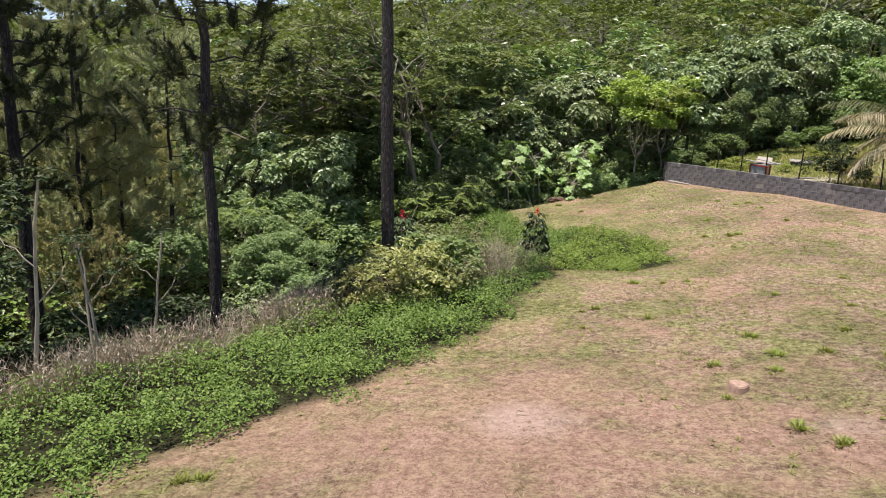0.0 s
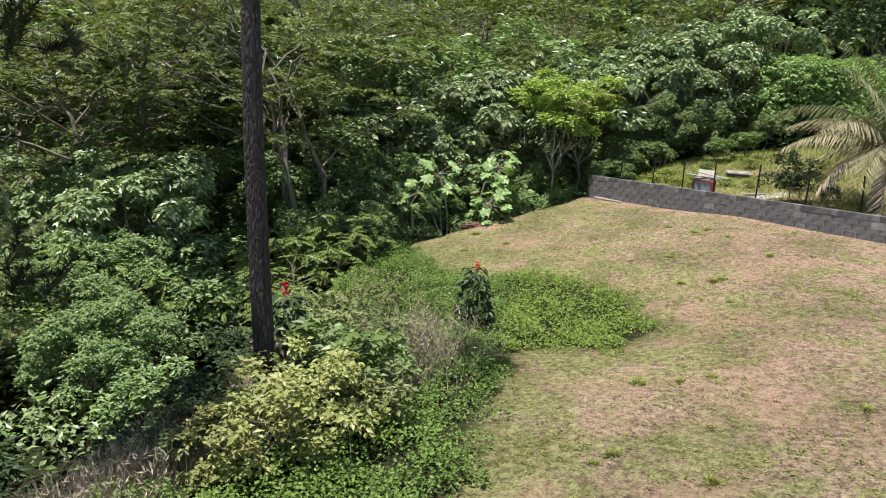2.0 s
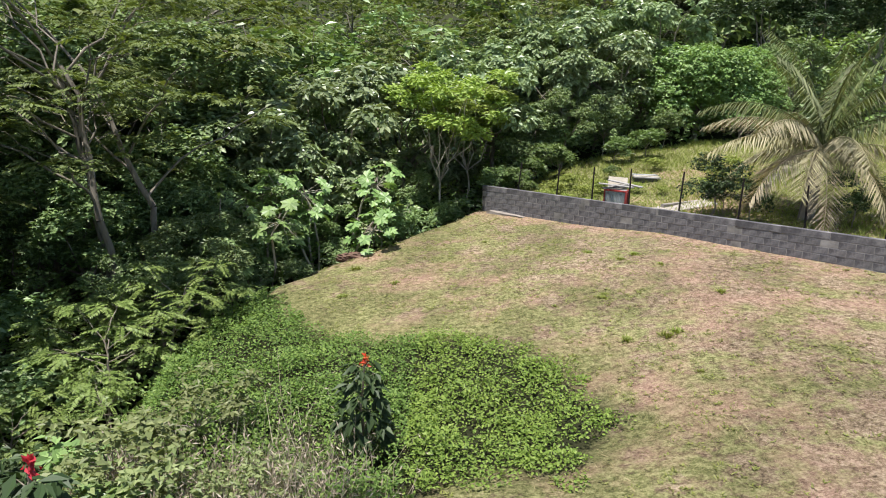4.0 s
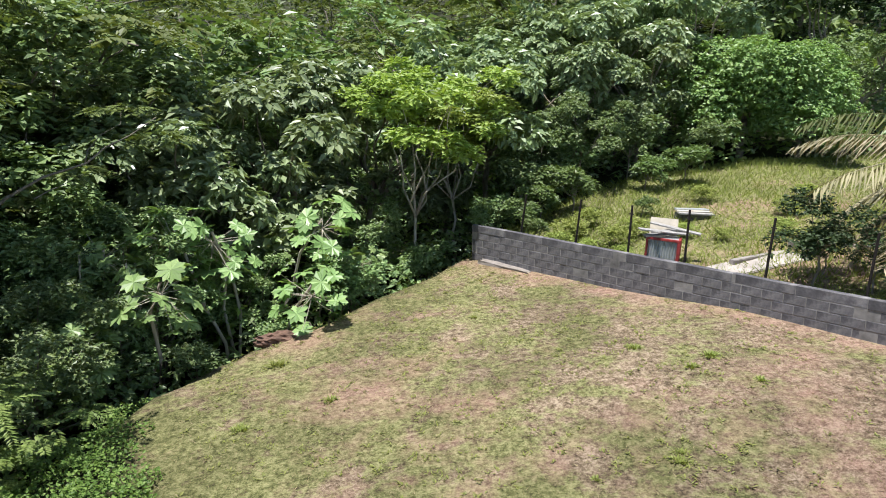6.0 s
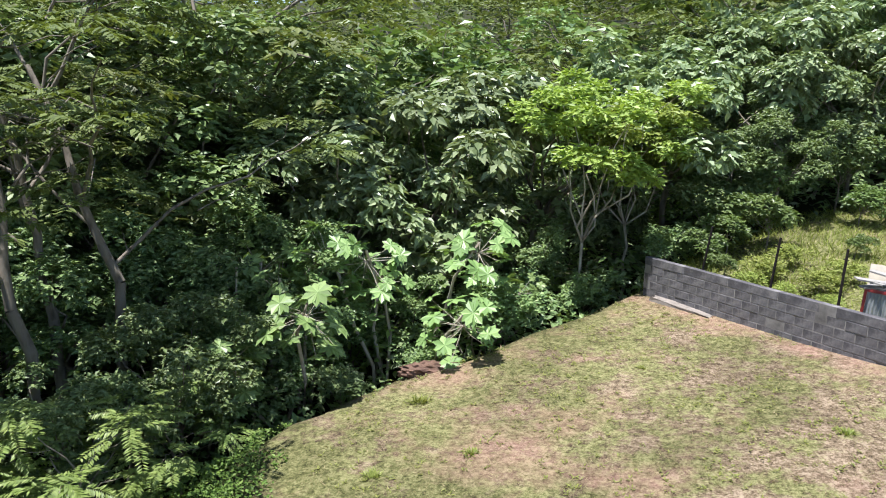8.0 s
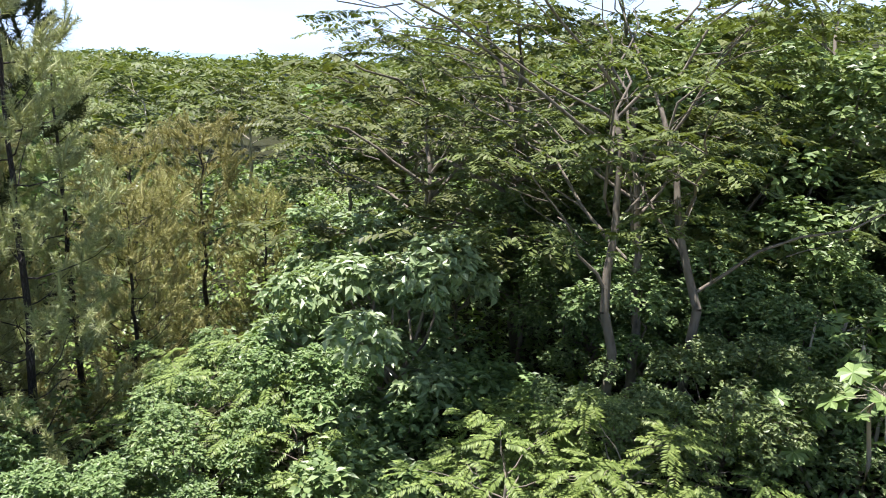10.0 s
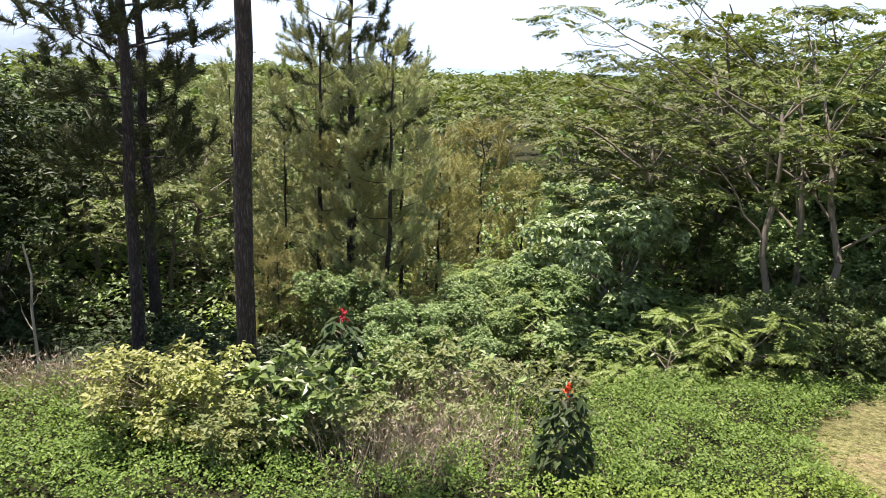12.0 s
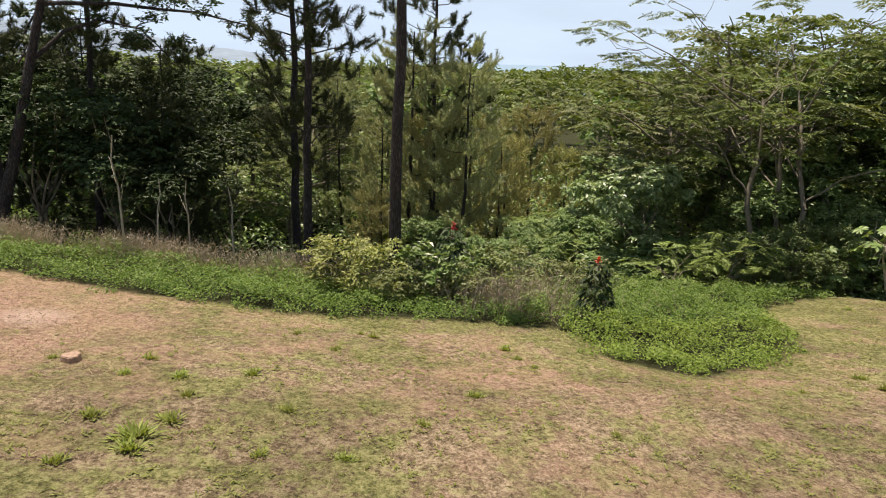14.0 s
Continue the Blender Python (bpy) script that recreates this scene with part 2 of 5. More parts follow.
M_PALM_OLD = leaf_material("old_palm_leaf", (0.16, 0.15, 0.07), (0.29, 0.265, 0.14), (0.46, 0.41, 0.26), 0.6, 0.25, 0.3)
# own dark leaf; also carries painted shade on undergrowth, bushes and evergreens
M_DARK_SHADE_LEAF = leaf_material("dark_shade_leaf", (0.018, 0.036, 0.012), (0.036, 0.066, 0.022), (0.075, 0.11, 0.042), 0.5, 0.2, 0.25)
M_FLOWER = leaf_material("red_petal", (0.4, 0.02, 0.012), (0.58, 0.04, 0.022), (0.7, 0.09, 0.05), 0.5, 0.3)
M_BARK_PINE = plate_bark_material()
M_BARK_PALE = bark_material("pale_bark", (0.20, 0.17, 0.13), (0.46, 0.41, 0.33), 3.0)
M_BARK_TAN = bark_material("tan_bark", (0.055, 0.046, 0.035), (0.19, 0.165, 0.13), 3.5)
M_BARK_GREY = bark_material("grey_bark", (0.09, 0.075, 0.055), (0.28, 0.24, 0.19), 4.0)


# ---- mesh helpers ----
def mesh_object(name, verts, faces, material, parent=None, smooth=False):
    """One mesh object from an array of points and arrays of equal-sided faces."""
    me = bpy.data.meshes.new(name)
    if not isinstance(faces, (list, tuple)):
        faces = [faces]
    me.from_pydata(np.asarray(verts, float).tolist(), [], [f for a in faces for f in np.asarray(a).tolist()])
    me.materials.append(material)
    if smooth:
        me.polygons.foreach_set("use_smooth", np.ones(len(me.polygons), bool))
    ob = new(name, me)
    if parent:
        ob.parent = parent
    return ob


def part(name, bm, material, parent, label=""):
    """Links a bmesh as one mesh object under a thing or under a part."""
    me = bpy.data.meshes.new(name)
    bm.to_mesh(me)
    bm.free()
    me.materials.append(material)
    ob = new(name, me)
    ob.parent = parent
    if label:
        ob["label"] = label
    return ob


def thing(name, m, label, category, group="", kind=""):
    ob = new(name)
    ob.empty_display_size = 0.2
    ob.matrix_world = m
    return tagged(ob, label, category, group, kind)


def unit(v):
    return v / np.maximum(np.linalg.norm(v, axis=-1, keepdims=True), 1e-9)


def leaf_set(pos, axis, up, length, width, fold=0.25, mid=0.45):
    """Folded blades: a pair of triangles each, from base to tip along axis."""
    n = len(pos)
    axis = unit(axis)
    side = unit(np.cross(axis, up))
    nor = np.cross(side, axis)
    length = np.broadcast_to(length, n)[:, None]
    width = np.broadcast_to(width, n)[:, None]
    m = pos + axis * length * mid + nor * width * fold
    v = np.stack([pos, m - side * width * 0.5, pos + axis * length, m + side * width * 0.5], 1).reshape(-1, 3)
    i = np.arange(n)[:, None] * 4
    return v, np.concatenate([i + [0, 1, 2], i + [0, 2, 3]])


def blade_set(pos, axis, width, bend=0.0):
    """Thin single triangles for grass and needles; axis holds the length."""
    n = len(pos)
    side = unit(np.cross(axis, rng.normal(size=(n, 3)))) * np.broadcast_to(width, n)[:, None] * 0.5
    v = np.stack([pos - side, pos + side, pos + axis], 1).reshape(-1, 3)
    return v, np.arange(n * 3).reshape(-1, 3)


def joined(pieces):
    vs, fs, k = [], [], 0
    for v, f in pieces:
        vs.append(v)
        fs.append(f + k)
        k += len(v)
    return np.concatenate(vs), np.concatenate(fs)


def tube(points, radii, sides=7):
    """A tapered limb along a line of points, as quads."""
    points, radii = np.asarray(points, float), np.asarray(radii, float)
    tan = unit(np.gradient(points, axis=0))
    ref = np.where(np.abs(tan[:, 2:]) > 0.9, [[1.0, 0, 0]], [[0, 0, 1.0]])
    a = unit(np.cross(tan, ref))
    b = np.cross(tan, a)
    th = np.linspace(0, 2 * np.pi, sides, endpoint=False)
    ring = np.cos(th)[None, :, None] * a[:, None] + np.sin(th)[None, :, None] * b[:, None]
    v = (points[:, None] + ring * radii[:, None, None]).reshape(-1, 3)
    n = len(points)
    i, j = np.meshgrid(np.arange(n - 1), np.arange(sides), indexing="ij")
    q = np.stack([i * sides + j, i * sides + (j + 1) % sides, (i + 1) * sides + (j + 1) % sides, (i + 1) * sides + j], -1).reshape(-1, 4)
    return v, q


def limb(a, b, r0, r1, wobble=0.06, n=6, sides=6, sag=0.0):
    a, b = np.asarray(a, float), np.asarray(b, float)
    t = np.linspace(0, 1, n)[:, None]
    p = a + (b - a) * t
    length = np.linalg.norm(b - a)
    p[1:-1] += rng.normal(size=(n - 2, 3)) * wobble * length * 0.5
    p[:, 2] += (sag * length * np.sin(t * np.pi))[:, 0]
    return tube(p, np.linspace(r0, r1, n), sides)


def sphere_dirs(n):
    return unit(rng.normal(size=(n, 3)))


# ---- ground ----
DROP = np.array([(-12, -60), (-5.5, -8), (-3.0, 1), (-1.9, 6), (-1.0, 10), (-0.5, 13), (-0.9, 17), (-1.5, 21), (-1.5, 24.5),
                 (-1.05, 26.4), (0.35, 28.7), (1.8, 30.05), (4.0, 32.6), (4.95, 33.9), (5.9, 35), (8, 37), (11.4, 39.4), (16, 40.5), (25, 40), (40, 37), (90, 36)], float)
EDGE = np.array([(1.0, -9), (0.6, 0), (1.1, 2.5), (2.0, 4.8), (2.65, 6.2), (3.1, 8.5), (3.55, 10), (3.65, 12), (3.7, 14), (3.6, 15.3), (3.9, 16.4), (4.7, 16.7), (5.7, 16.4), (6.3, 17.4), (7.0, 18.4), (6.5, 19.3), (6.0, 20.5), (5.1, 21.4),
                 (4.2, 21.9), (2.85, 22.0), (1.6, 22.4), (0.7, 23.4), (-0.3, 25.0), (-0.9, 26.3)], float)
WALL_A, WALL_B = np.array([5.05, 33.75]), np.array([19.3, 18.2])


def side_distance(x, y, line):
    """Signed distance from a line of points, above zero on its left."""
    p = np.stack([np.asarray(x, float), np.asarray(y, float)], -1)[..., None, :]
    a, b = line[:-1], line[1:]
    ab = b - a
    t = np.clip(((p - a) * ab).sum(-1) / (ab * ab).sum(-1), 0, 1)
    near = a + t[..., None] * ab
    d2 = ((p - near) ** 2).sum(-1)
    k = d2.argmin(-1)
    rel = np.take_along_axis(p - a, k[..., None, None], -2)[..., 0, :]
    sgn = np.sign(ab[k][..., 0] * rel[..., 1] - ab[k][..., 1] * rel[..., 0])
    return np.sqrt(d2.min(-1)) * np.where(sgn == 0, 1, sgn)


def lawn_height(x, y):
    x, y = np.clip(x, -6, 40), np.clip(y, -12, 46)
    x = np.where(x > 10, 10 + (x - 10) * 0.5, x)
    u, v = (x - 6) / 8, (y - 18) / 12
    z = 0.341 + 1.266 * u - 0.477 * v + 0.0865 * u * u - 0.0213 * u * v + 0.3256 * v * v
    z = z - 0.34 * np.exp(-((x - 5.6) / 2.2) ** 2 - ((y - 18.3) / 2.0) ** 2)
    z = z + 0.16 * np.exp(-((x - 7.5) / 4.0) ** 2 - ((y - 25.8) / 3.0) ** 2)
    return z


def ground_height(x, y):
    x, y = np.asarray(x, float), np.asarray(y, float)
    d = side_distance(x, y, DROP)
    out = np.maximum(d, 0)
    z = lawn_height(x, y)
    wl = np.array([WALL_A, WALL_B])
    dw = side_distance(x, y, wl)
    beyond = np.clip((dw - 0.4) / 0.6, 0, 1) * np.clip((8 - out) / 8, 0, 1)
    z = z + beyond * (0.22 + 0.03 * np.clip(dw, 0, 25))
    keep = np.exp(-out / 14)
    z = z * keep - 2.3 * (1 - np.exp(-out / 1.6)) * np.clip((9 - x) / 5, 0, 1) - 1.2 * (1 - keep)
    s = (x - 5) * 0.5 + (y - 15) * 0.866
    z = z + 0.16 * np.clip(s - 25, 0, 40) * np.clip((x - 4) / 10, 0, 1) * np.clip(out / 6, 0, 1)
    z = z + 0.17 * np.log1p(np.exp(np.clip((s - 38) / 8, -30, 30))) * 8 * np.clip(out / 15 + np.clip(s - 60, 0, 30) / 30, 0, 1)
    z = z - 0.035 * np.clip(-x - 25, 0, 1500) * np.clip((60 - s) / 60, 0, 1)
    return np.maximum(z, -60) + 0.03 * np.sin(x * 0.9 + 1) * np.sin(y * 0.8)


def build_ground():
    far = np.geomspace(1, 4900, 26)[1:]
    xs = np.concatenate([-22 - far[::-1], np.arange(-22, 30, 0.4), 30 + far])
    ys = np.concatenate([-14 - far[::-1], np.arange(-14, 64, 0.4), 64 + far])
    gx, gy = np.meshgrid(xs, ys, indexing="ij")
    gz = ground_height(gx, gy)
    v = np.stack([gx, gy, gz], -1).reshape(-1, 3)
    ny = len(ys)
    i, j = np.meshgrid(np.arange(len(xs) - 1), np.arange(ny - 1), indexing="ij")
    q = np.stack([i * ny + j, (i + 1) * ny + j, (i + 1) * ny + j + 1, i * ny + j + 1], -1).reshape(-1, 4)
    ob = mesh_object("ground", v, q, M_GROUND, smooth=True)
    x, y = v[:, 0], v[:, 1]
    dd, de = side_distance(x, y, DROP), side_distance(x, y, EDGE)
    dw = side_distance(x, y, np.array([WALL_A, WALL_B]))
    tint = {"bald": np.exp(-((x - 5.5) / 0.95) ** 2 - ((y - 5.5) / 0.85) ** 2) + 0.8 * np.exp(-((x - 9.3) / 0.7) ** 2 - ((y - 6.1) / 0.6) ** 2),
            # beneath creeper and trees, where the floor colour takes on shade
            "litter_shade": np.maximum(np.clip(dd / 0.5 + 0.5, 0, 1), np.clip(de / 0.4, 0, 1) * (y < 27) * (y > -9)),
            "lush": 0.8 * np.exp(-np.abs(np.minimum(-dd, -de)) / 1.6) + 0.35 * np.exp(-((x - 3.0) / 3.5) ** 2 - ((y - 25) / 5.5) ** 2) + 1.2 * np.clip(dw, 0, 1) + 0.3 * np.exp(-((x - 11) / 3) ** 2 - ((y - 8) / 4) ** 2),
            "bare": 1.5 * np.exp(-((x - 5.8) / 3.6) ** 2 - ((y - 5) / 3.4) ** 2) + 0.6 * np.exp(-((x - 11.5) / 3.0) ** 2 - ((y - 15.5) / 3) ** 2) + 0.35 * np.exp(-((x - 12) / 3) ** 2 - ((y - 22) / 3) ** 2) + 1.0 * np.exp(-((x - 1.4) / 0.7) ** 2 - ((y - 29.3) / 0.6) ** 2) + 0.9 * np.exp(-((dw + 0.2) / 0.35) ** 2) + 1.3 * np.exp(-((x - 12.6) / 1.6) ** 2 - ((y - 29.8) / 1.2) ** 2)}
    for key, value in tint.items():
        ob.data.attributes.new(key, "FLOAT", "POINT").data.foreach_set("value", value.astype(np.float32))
    return tagged(ob, "dry sloping lawn over red earth falling into a wooded gully", "ground", kind="structure")


build_ground()


def gz(x, y):
    return float(ground_height(x, y))


# ---- kinds of plant ----
def rosettes(lumps, count, per, length, width, droop=0.35, shell=0.55, spread=1.0, fold=0.25):
    """Leaf rosettes over the outsides of a set of lumps (x, y, z, radius, flatness)."""
    lumps = np.asarray(lumps, float)
    w = lumps[:, 3] ** 2
    k = rng.choice(len(lumps), count, p=w / w.sum())
    d = sphere_dirs(count)
    d[:, 2] = np.where(d[:, 2] < -0.35, -d[:, 2], d[:, 2])
    r = lumps[k, 3] * (shell + (1 - shell) * rng.random(count) ** 0.5)
    c = lumps[k, :3] + d * r[:, None] * np.stack([np.ones(count), np.ones(count), lumps[k, 4]], -1)
    n = count * per
    c, out = np.repeat(c, per, 0), np.repeat(d, per, 0)
    th = np.tile(np.arange(per) * (2 * np.pi / per), count) + np.repeat(rng.random(count) * 6.3, per)
    axis = np.stack([np.cos(th), np.sin(th), -droop + rng.normal(size=n) * 0.25], -1) * spread + out * 0.55
    up = unit(out * 0.8 + [0, 0, 0.75] + rng.normal(size=(n, 3)) * 0.35)
    size = 0.65 + 0.6 * rng.random(n)
    c = c + rng.normal(size=(n, 3)) * length * 0.25
    return leaf_set(c, axis, up, length * size, width * size, fold)


def fronds(pos, heading, tilt, length, pairs, pinna, width, curl=0.25):
    """Feathery fronds: pairs of narrow leaflets along a drooping midrib."""
    n = len(pos)
    length = np.broadcast_to(length, n)
    flat = np.stack([np.cos(heading), np.sin(heading), np.zeros(n)], -1)
    side = np.stack([-np.sin(heading), np.cos(heading), np.zeros(n)], -1)
    side = unit(side + np.array([0, 0, 1.0]) * rng.normal(size=(n, 1)) * 0.25)
    t = (np.arange(pairs) + 0.6) / pairs
    along = flat[:, None] * t[None, :, None] * np.cos(tilt)[:, None, None]
    rise = (np.sin(tilt)[:, None] * t - curl * t * t)[..., None] * np.array([0, 0, 1.0])
    base = pos[:, None] + (along + rise) * length[:, None, None]
    taper = np.sin((0.15 + 0.75 * t) * np.pi) * 0.6 + 0.45
    vs = []
    for s in (1.0, -1.0):
        ax = flat[:, None] * 0.45 + side[:, None] * s + np.array([0, 0, -0.35]) + rng.normal(size=(n, pairs, 3)) * 0.15
        ln = np.broadcast_to(pinna * taper, (n, pairs)).reshape(-1)
        up = np.broadcast_to(np.array([0, 0, 1.0]), (n * pairs, 3))
        vs.append(leaf_set(base.reshape(-1, 3), ax.reshape(-1, 3), up, ln, width, 0.1))
    return joined(vs)


def needle_tufts(pos, axis, count, length, width, spread=0.7, along=1.2):
    n = len(pos) * count
    p = np.repeat(pos, count, 0) + np.repeat(unit(axis), count, 0) * (rng.random((n, 1)) - 0.5) * length * along
    a = unit(np.repeat(unit(axis), count, 0) * 0.8 + rng.normal(size=(n, 3)) * spread)
    return blade_set(p, a * (length * (0.7 + 0.5 * rng.random((n, 1)))), width)


def tree(name, label, category, stems, crown, bark, leaf, group="", crown_name="crown"):
    """A plant as one thing with its stem and its crown, standing at the origin."""
    base = thing(name, Matrix.Identity(4), label, category, group)
    v, q = joined(stems)
    mesh_object("trunk", v, q, bark, base, smooth=True)
    mesh_object(crown_name, crown[0], crown[1], leaf, base)
    return base


def broad_tree(label, height, radius, lumps, count, per, length, width, leaf, bark, droop=0.35, group="", name="tree", trunk_r=0.1, forks=3, flat=0.75, zlow=0.42, blob=(0.34, 0.2), shell=0.55):
    parts, blobs = [], []
    top = height * 0.72
    lean = rng.normal(size=2) * radius * 0.15
    fork = np.array([lean[0] * 0.5, lean[1] * 0.5, height * 0.34])
    parts.append(limb((0, 0, -0.6), fork, trunk_r, trunk_r * 0.75, 0.04))
    for i in range(lumps):
        th = i * 2.4 + rng.random()
        rr = radius * (0.25 + (0.84 - blob[0]) * rng.random() ** 0.7) if i else 0.0
        z = height * (zlow + (0.87 - zlow) * rng.random()) if i else top
        r = radius * (blob[0] + blob[1] * rng.random())
        z = min(z, height - r * flat)
        c = np.array([lean[0] + rr * math.cos(th), lean[1] + rr * math.sin(th), z])
        blobs.append((*c, r, flat))
        if i < forks + 2:
            parts.append(limb(fork, c + [0, 0, r * 0.3], trunk_r * 0.55, trunk_r * 0.12, 0.08, sag=-0.03))
    return tree(name, label, "tree" if name.endswith("tree") else "shrub", parts,
                rosettes(blobs, count, per, length, width, droop, shell), bark, leaf, group)


def feather_tree(label, height, radius, layers, count, leaf, bark, group="", flength=0.75, pinna=0.26, pw=0.085, pairs=6, stems=1, trunk_r=0.14, name="tree", low=0.5, sprays=3, shift=(0, 0), pad=(0.13, 0.12), clear=99.0):
    """Flat-topped tree with tiers of feathery foliage on spreading limbs."""
    parts, pos, head = [], [], []
    for s in range(stems):
        th0 = s * 2.3 + rng.random()
        foot = np.array([math.cos(th0), math.sin(th0), 0]) * (0.45 * (stems > 1))
        mid = foot * 2.2 + [rng.normal() * 0.25 + shift[0] * 0.3, rng.normal() * 0.25 + shift[1] * 0.3, height * 0.36]
        high = mid + [rng.normal() * 0.4 + shift[0] * 0.4, rng.normal() * 0.4 + shift[1] * 0.4, height * 0.3]
        parts.append(limb(foot + [0, 0, -0.8], mid, trunk_r, trunk_r * 0.75, 0.03, 7, 8))
        parts.append(limb(mid, high, trunk_r * 0.74, trunk_r * 0.42, 0.04, 6, 7))
        for i in range(layers):
            th = th0 + i * 2.4 + rng.random() * 0.6
            f = (i + 0.3 + 0.5 * rng.random()) / layers
            rr = radius * (0.3 + 0.65 * rng.random())
            start = mid + (high - mid) * f
            z = height * (low + (0.97 - low) * f) - 0.06 * rr
            c = start * [1, 1, 0] + [rr * math.cos(th) + shift[0] * 0.4, rr * math.sin(th) + shift[1] * 0.4, z]
            parts.append(limb(start, c, trunk_r * 0.34, trunk_r * 0.08, 0.035, 8, 5, 0.05))
            m = max(4, count // (stems * layers * sprays))
            for k in range(sprays):
                u = 1.0 - 0.6 * k / sprays
                ta = th + rng.normal() * 0.9
                root = start + (c - start) * (u - 0.15)
                e = start + (c - start) * u + [radius * 0.22 * math.cos(ta) * (k > 0), radius * 0.22 * math.sin(ta) * (k > 0), height * 0.03 * rng.normal() + height * 0.015]
                lr = radius * (pad[0] + pad[1] * rng.random())
                if e[0] > clear:
                    continue
                if k:
                    parts.append(limb(root, e, trunk_r * 0.12, trunk_r * 0.04, 0.08, 5, 4))
                r = lr * np.sqrt(rng.random(m))
                a = rng.random(m) * 6.283
                pos.append(np.stack([e[0] + r * np.cos(a), e[1] + r * np.sin(a), e[2] + 0.22 * lr * (1 - (r / lr) ** 2) + rng.normal(size=m) * 0.05 * lr], -1))
                head.append(a + rng.normal(size=m) * 0.7)
    pos, head = np.concatenate(pos), np.concatenate(head)
    n = len(pos)
    crown = fronds(pos, head, rng.normal(size=n) * 0.14, flength * (0.7 + 0.5 * rng.random(n)), pairs, pinna, pw)
    return tree(name, label, "tree" if name.endswith("tree") else "shrub", parts, crown, bark, leaf, group)


def pine_tree(label, height, r0, start, reach, branches, leaf, tufts=9, needles=14, nlen=0.24, group="", lean=(0, 0), up=0.25, top_r=None, nwidth=0.016, taper=1.0, brush=0.7, along=1.2):
    """A pine: straight trunk with branches that carry brushes of needles."""
    t = np.linspace(0, 1, 14)
    line = np.stack([lean[0] * t, lean[1] * t, -0.6 + (height + 0.6) * t], -1)
    line[1:-1, :2] += rng.normal(size=(12, 2)) * 0.025
    parts = [tube(line, np.linspace(r0, top_r or r0 * 0.25, 14), 20)]
    pos, ax = [], []
    for i in range(branches):
        f = start + (1 - start) * (i + rng.random()) / branches
        c = np.array([np.interp(f, t, line[:, k]) for k in range(3)])
        th = i * 2.4 + rng.random()
        ln = reach * (1 - taper * 0.8 * (f - start) / (1 - start)) * (0.6 + 0.5 * rng.random())
        d = np.array([math.cos(th), math.sin(th), up + 0.25 * rng.normal()])
        e = c + d * ln
        parts.append(limb(c, e, r0 * 0.16, r0 * 0.03, 0.06, 5, 4, -0.06))
        u = 0.3 + 0.7 * rng.random(tufts) ** 0.7
        p = c + (e - c) * u[:, None] + rng.normal(size=(tufts, 3)) * [0.1 * ln, 0.1 * ln, 0.14 * ln]
        pos.append(p)
        ax.append(d * 0.4 + np.array([0, 0, 0.9]) + rng.normal(size=(tufts, 3)) * 0.35)
    crown = needle_tufts(np.concatenate(pos), np.concatenate(ax), needles, nlen, nwidth, brush, along)
    return tree("pine_tree", label, "tree", parts, crown, M_BARK_PINE, leaf, group)


def spindles(pos, axis, length, radius, sides=5):
    """Pointed solid bodies, the dense hearts of needle tails."""
    n = len(pos)
    a = unit(np.cross(axis, rng.normal(size=(n, 3))))
    b = np.cross(axis, a)
    th = np.arange(sides) * (2 * np.pi / sides)
    ring = (np.cos(th)[None, :, None] * a[:, None] + np.sin(th)[None, :, None] * b[:, None]) * radius * (0.7 + 0.6 * rng.random((n, sides, 1)))
    mid = pos + axis * length[:, None] * 0.4
    v = np.concatenate([pos[:, None], mid[:, None] + ring, (pos + axis * length[:, None])[:, None]], 1).reshape(-1, 3)
    k = np.arange(n)[:, None] * (sides + 2)
    f = [np.concatenate([k, k + 1 + j, k + 1 + (j + 1) % sides], 1) for j in range(sides)]
    f += [np.concatenate([k + sides + 1, k + 1 + (j + 1) % sides, k + 1 + j], 1) for j in range(sides)]
    return v, np.concatenate(f)


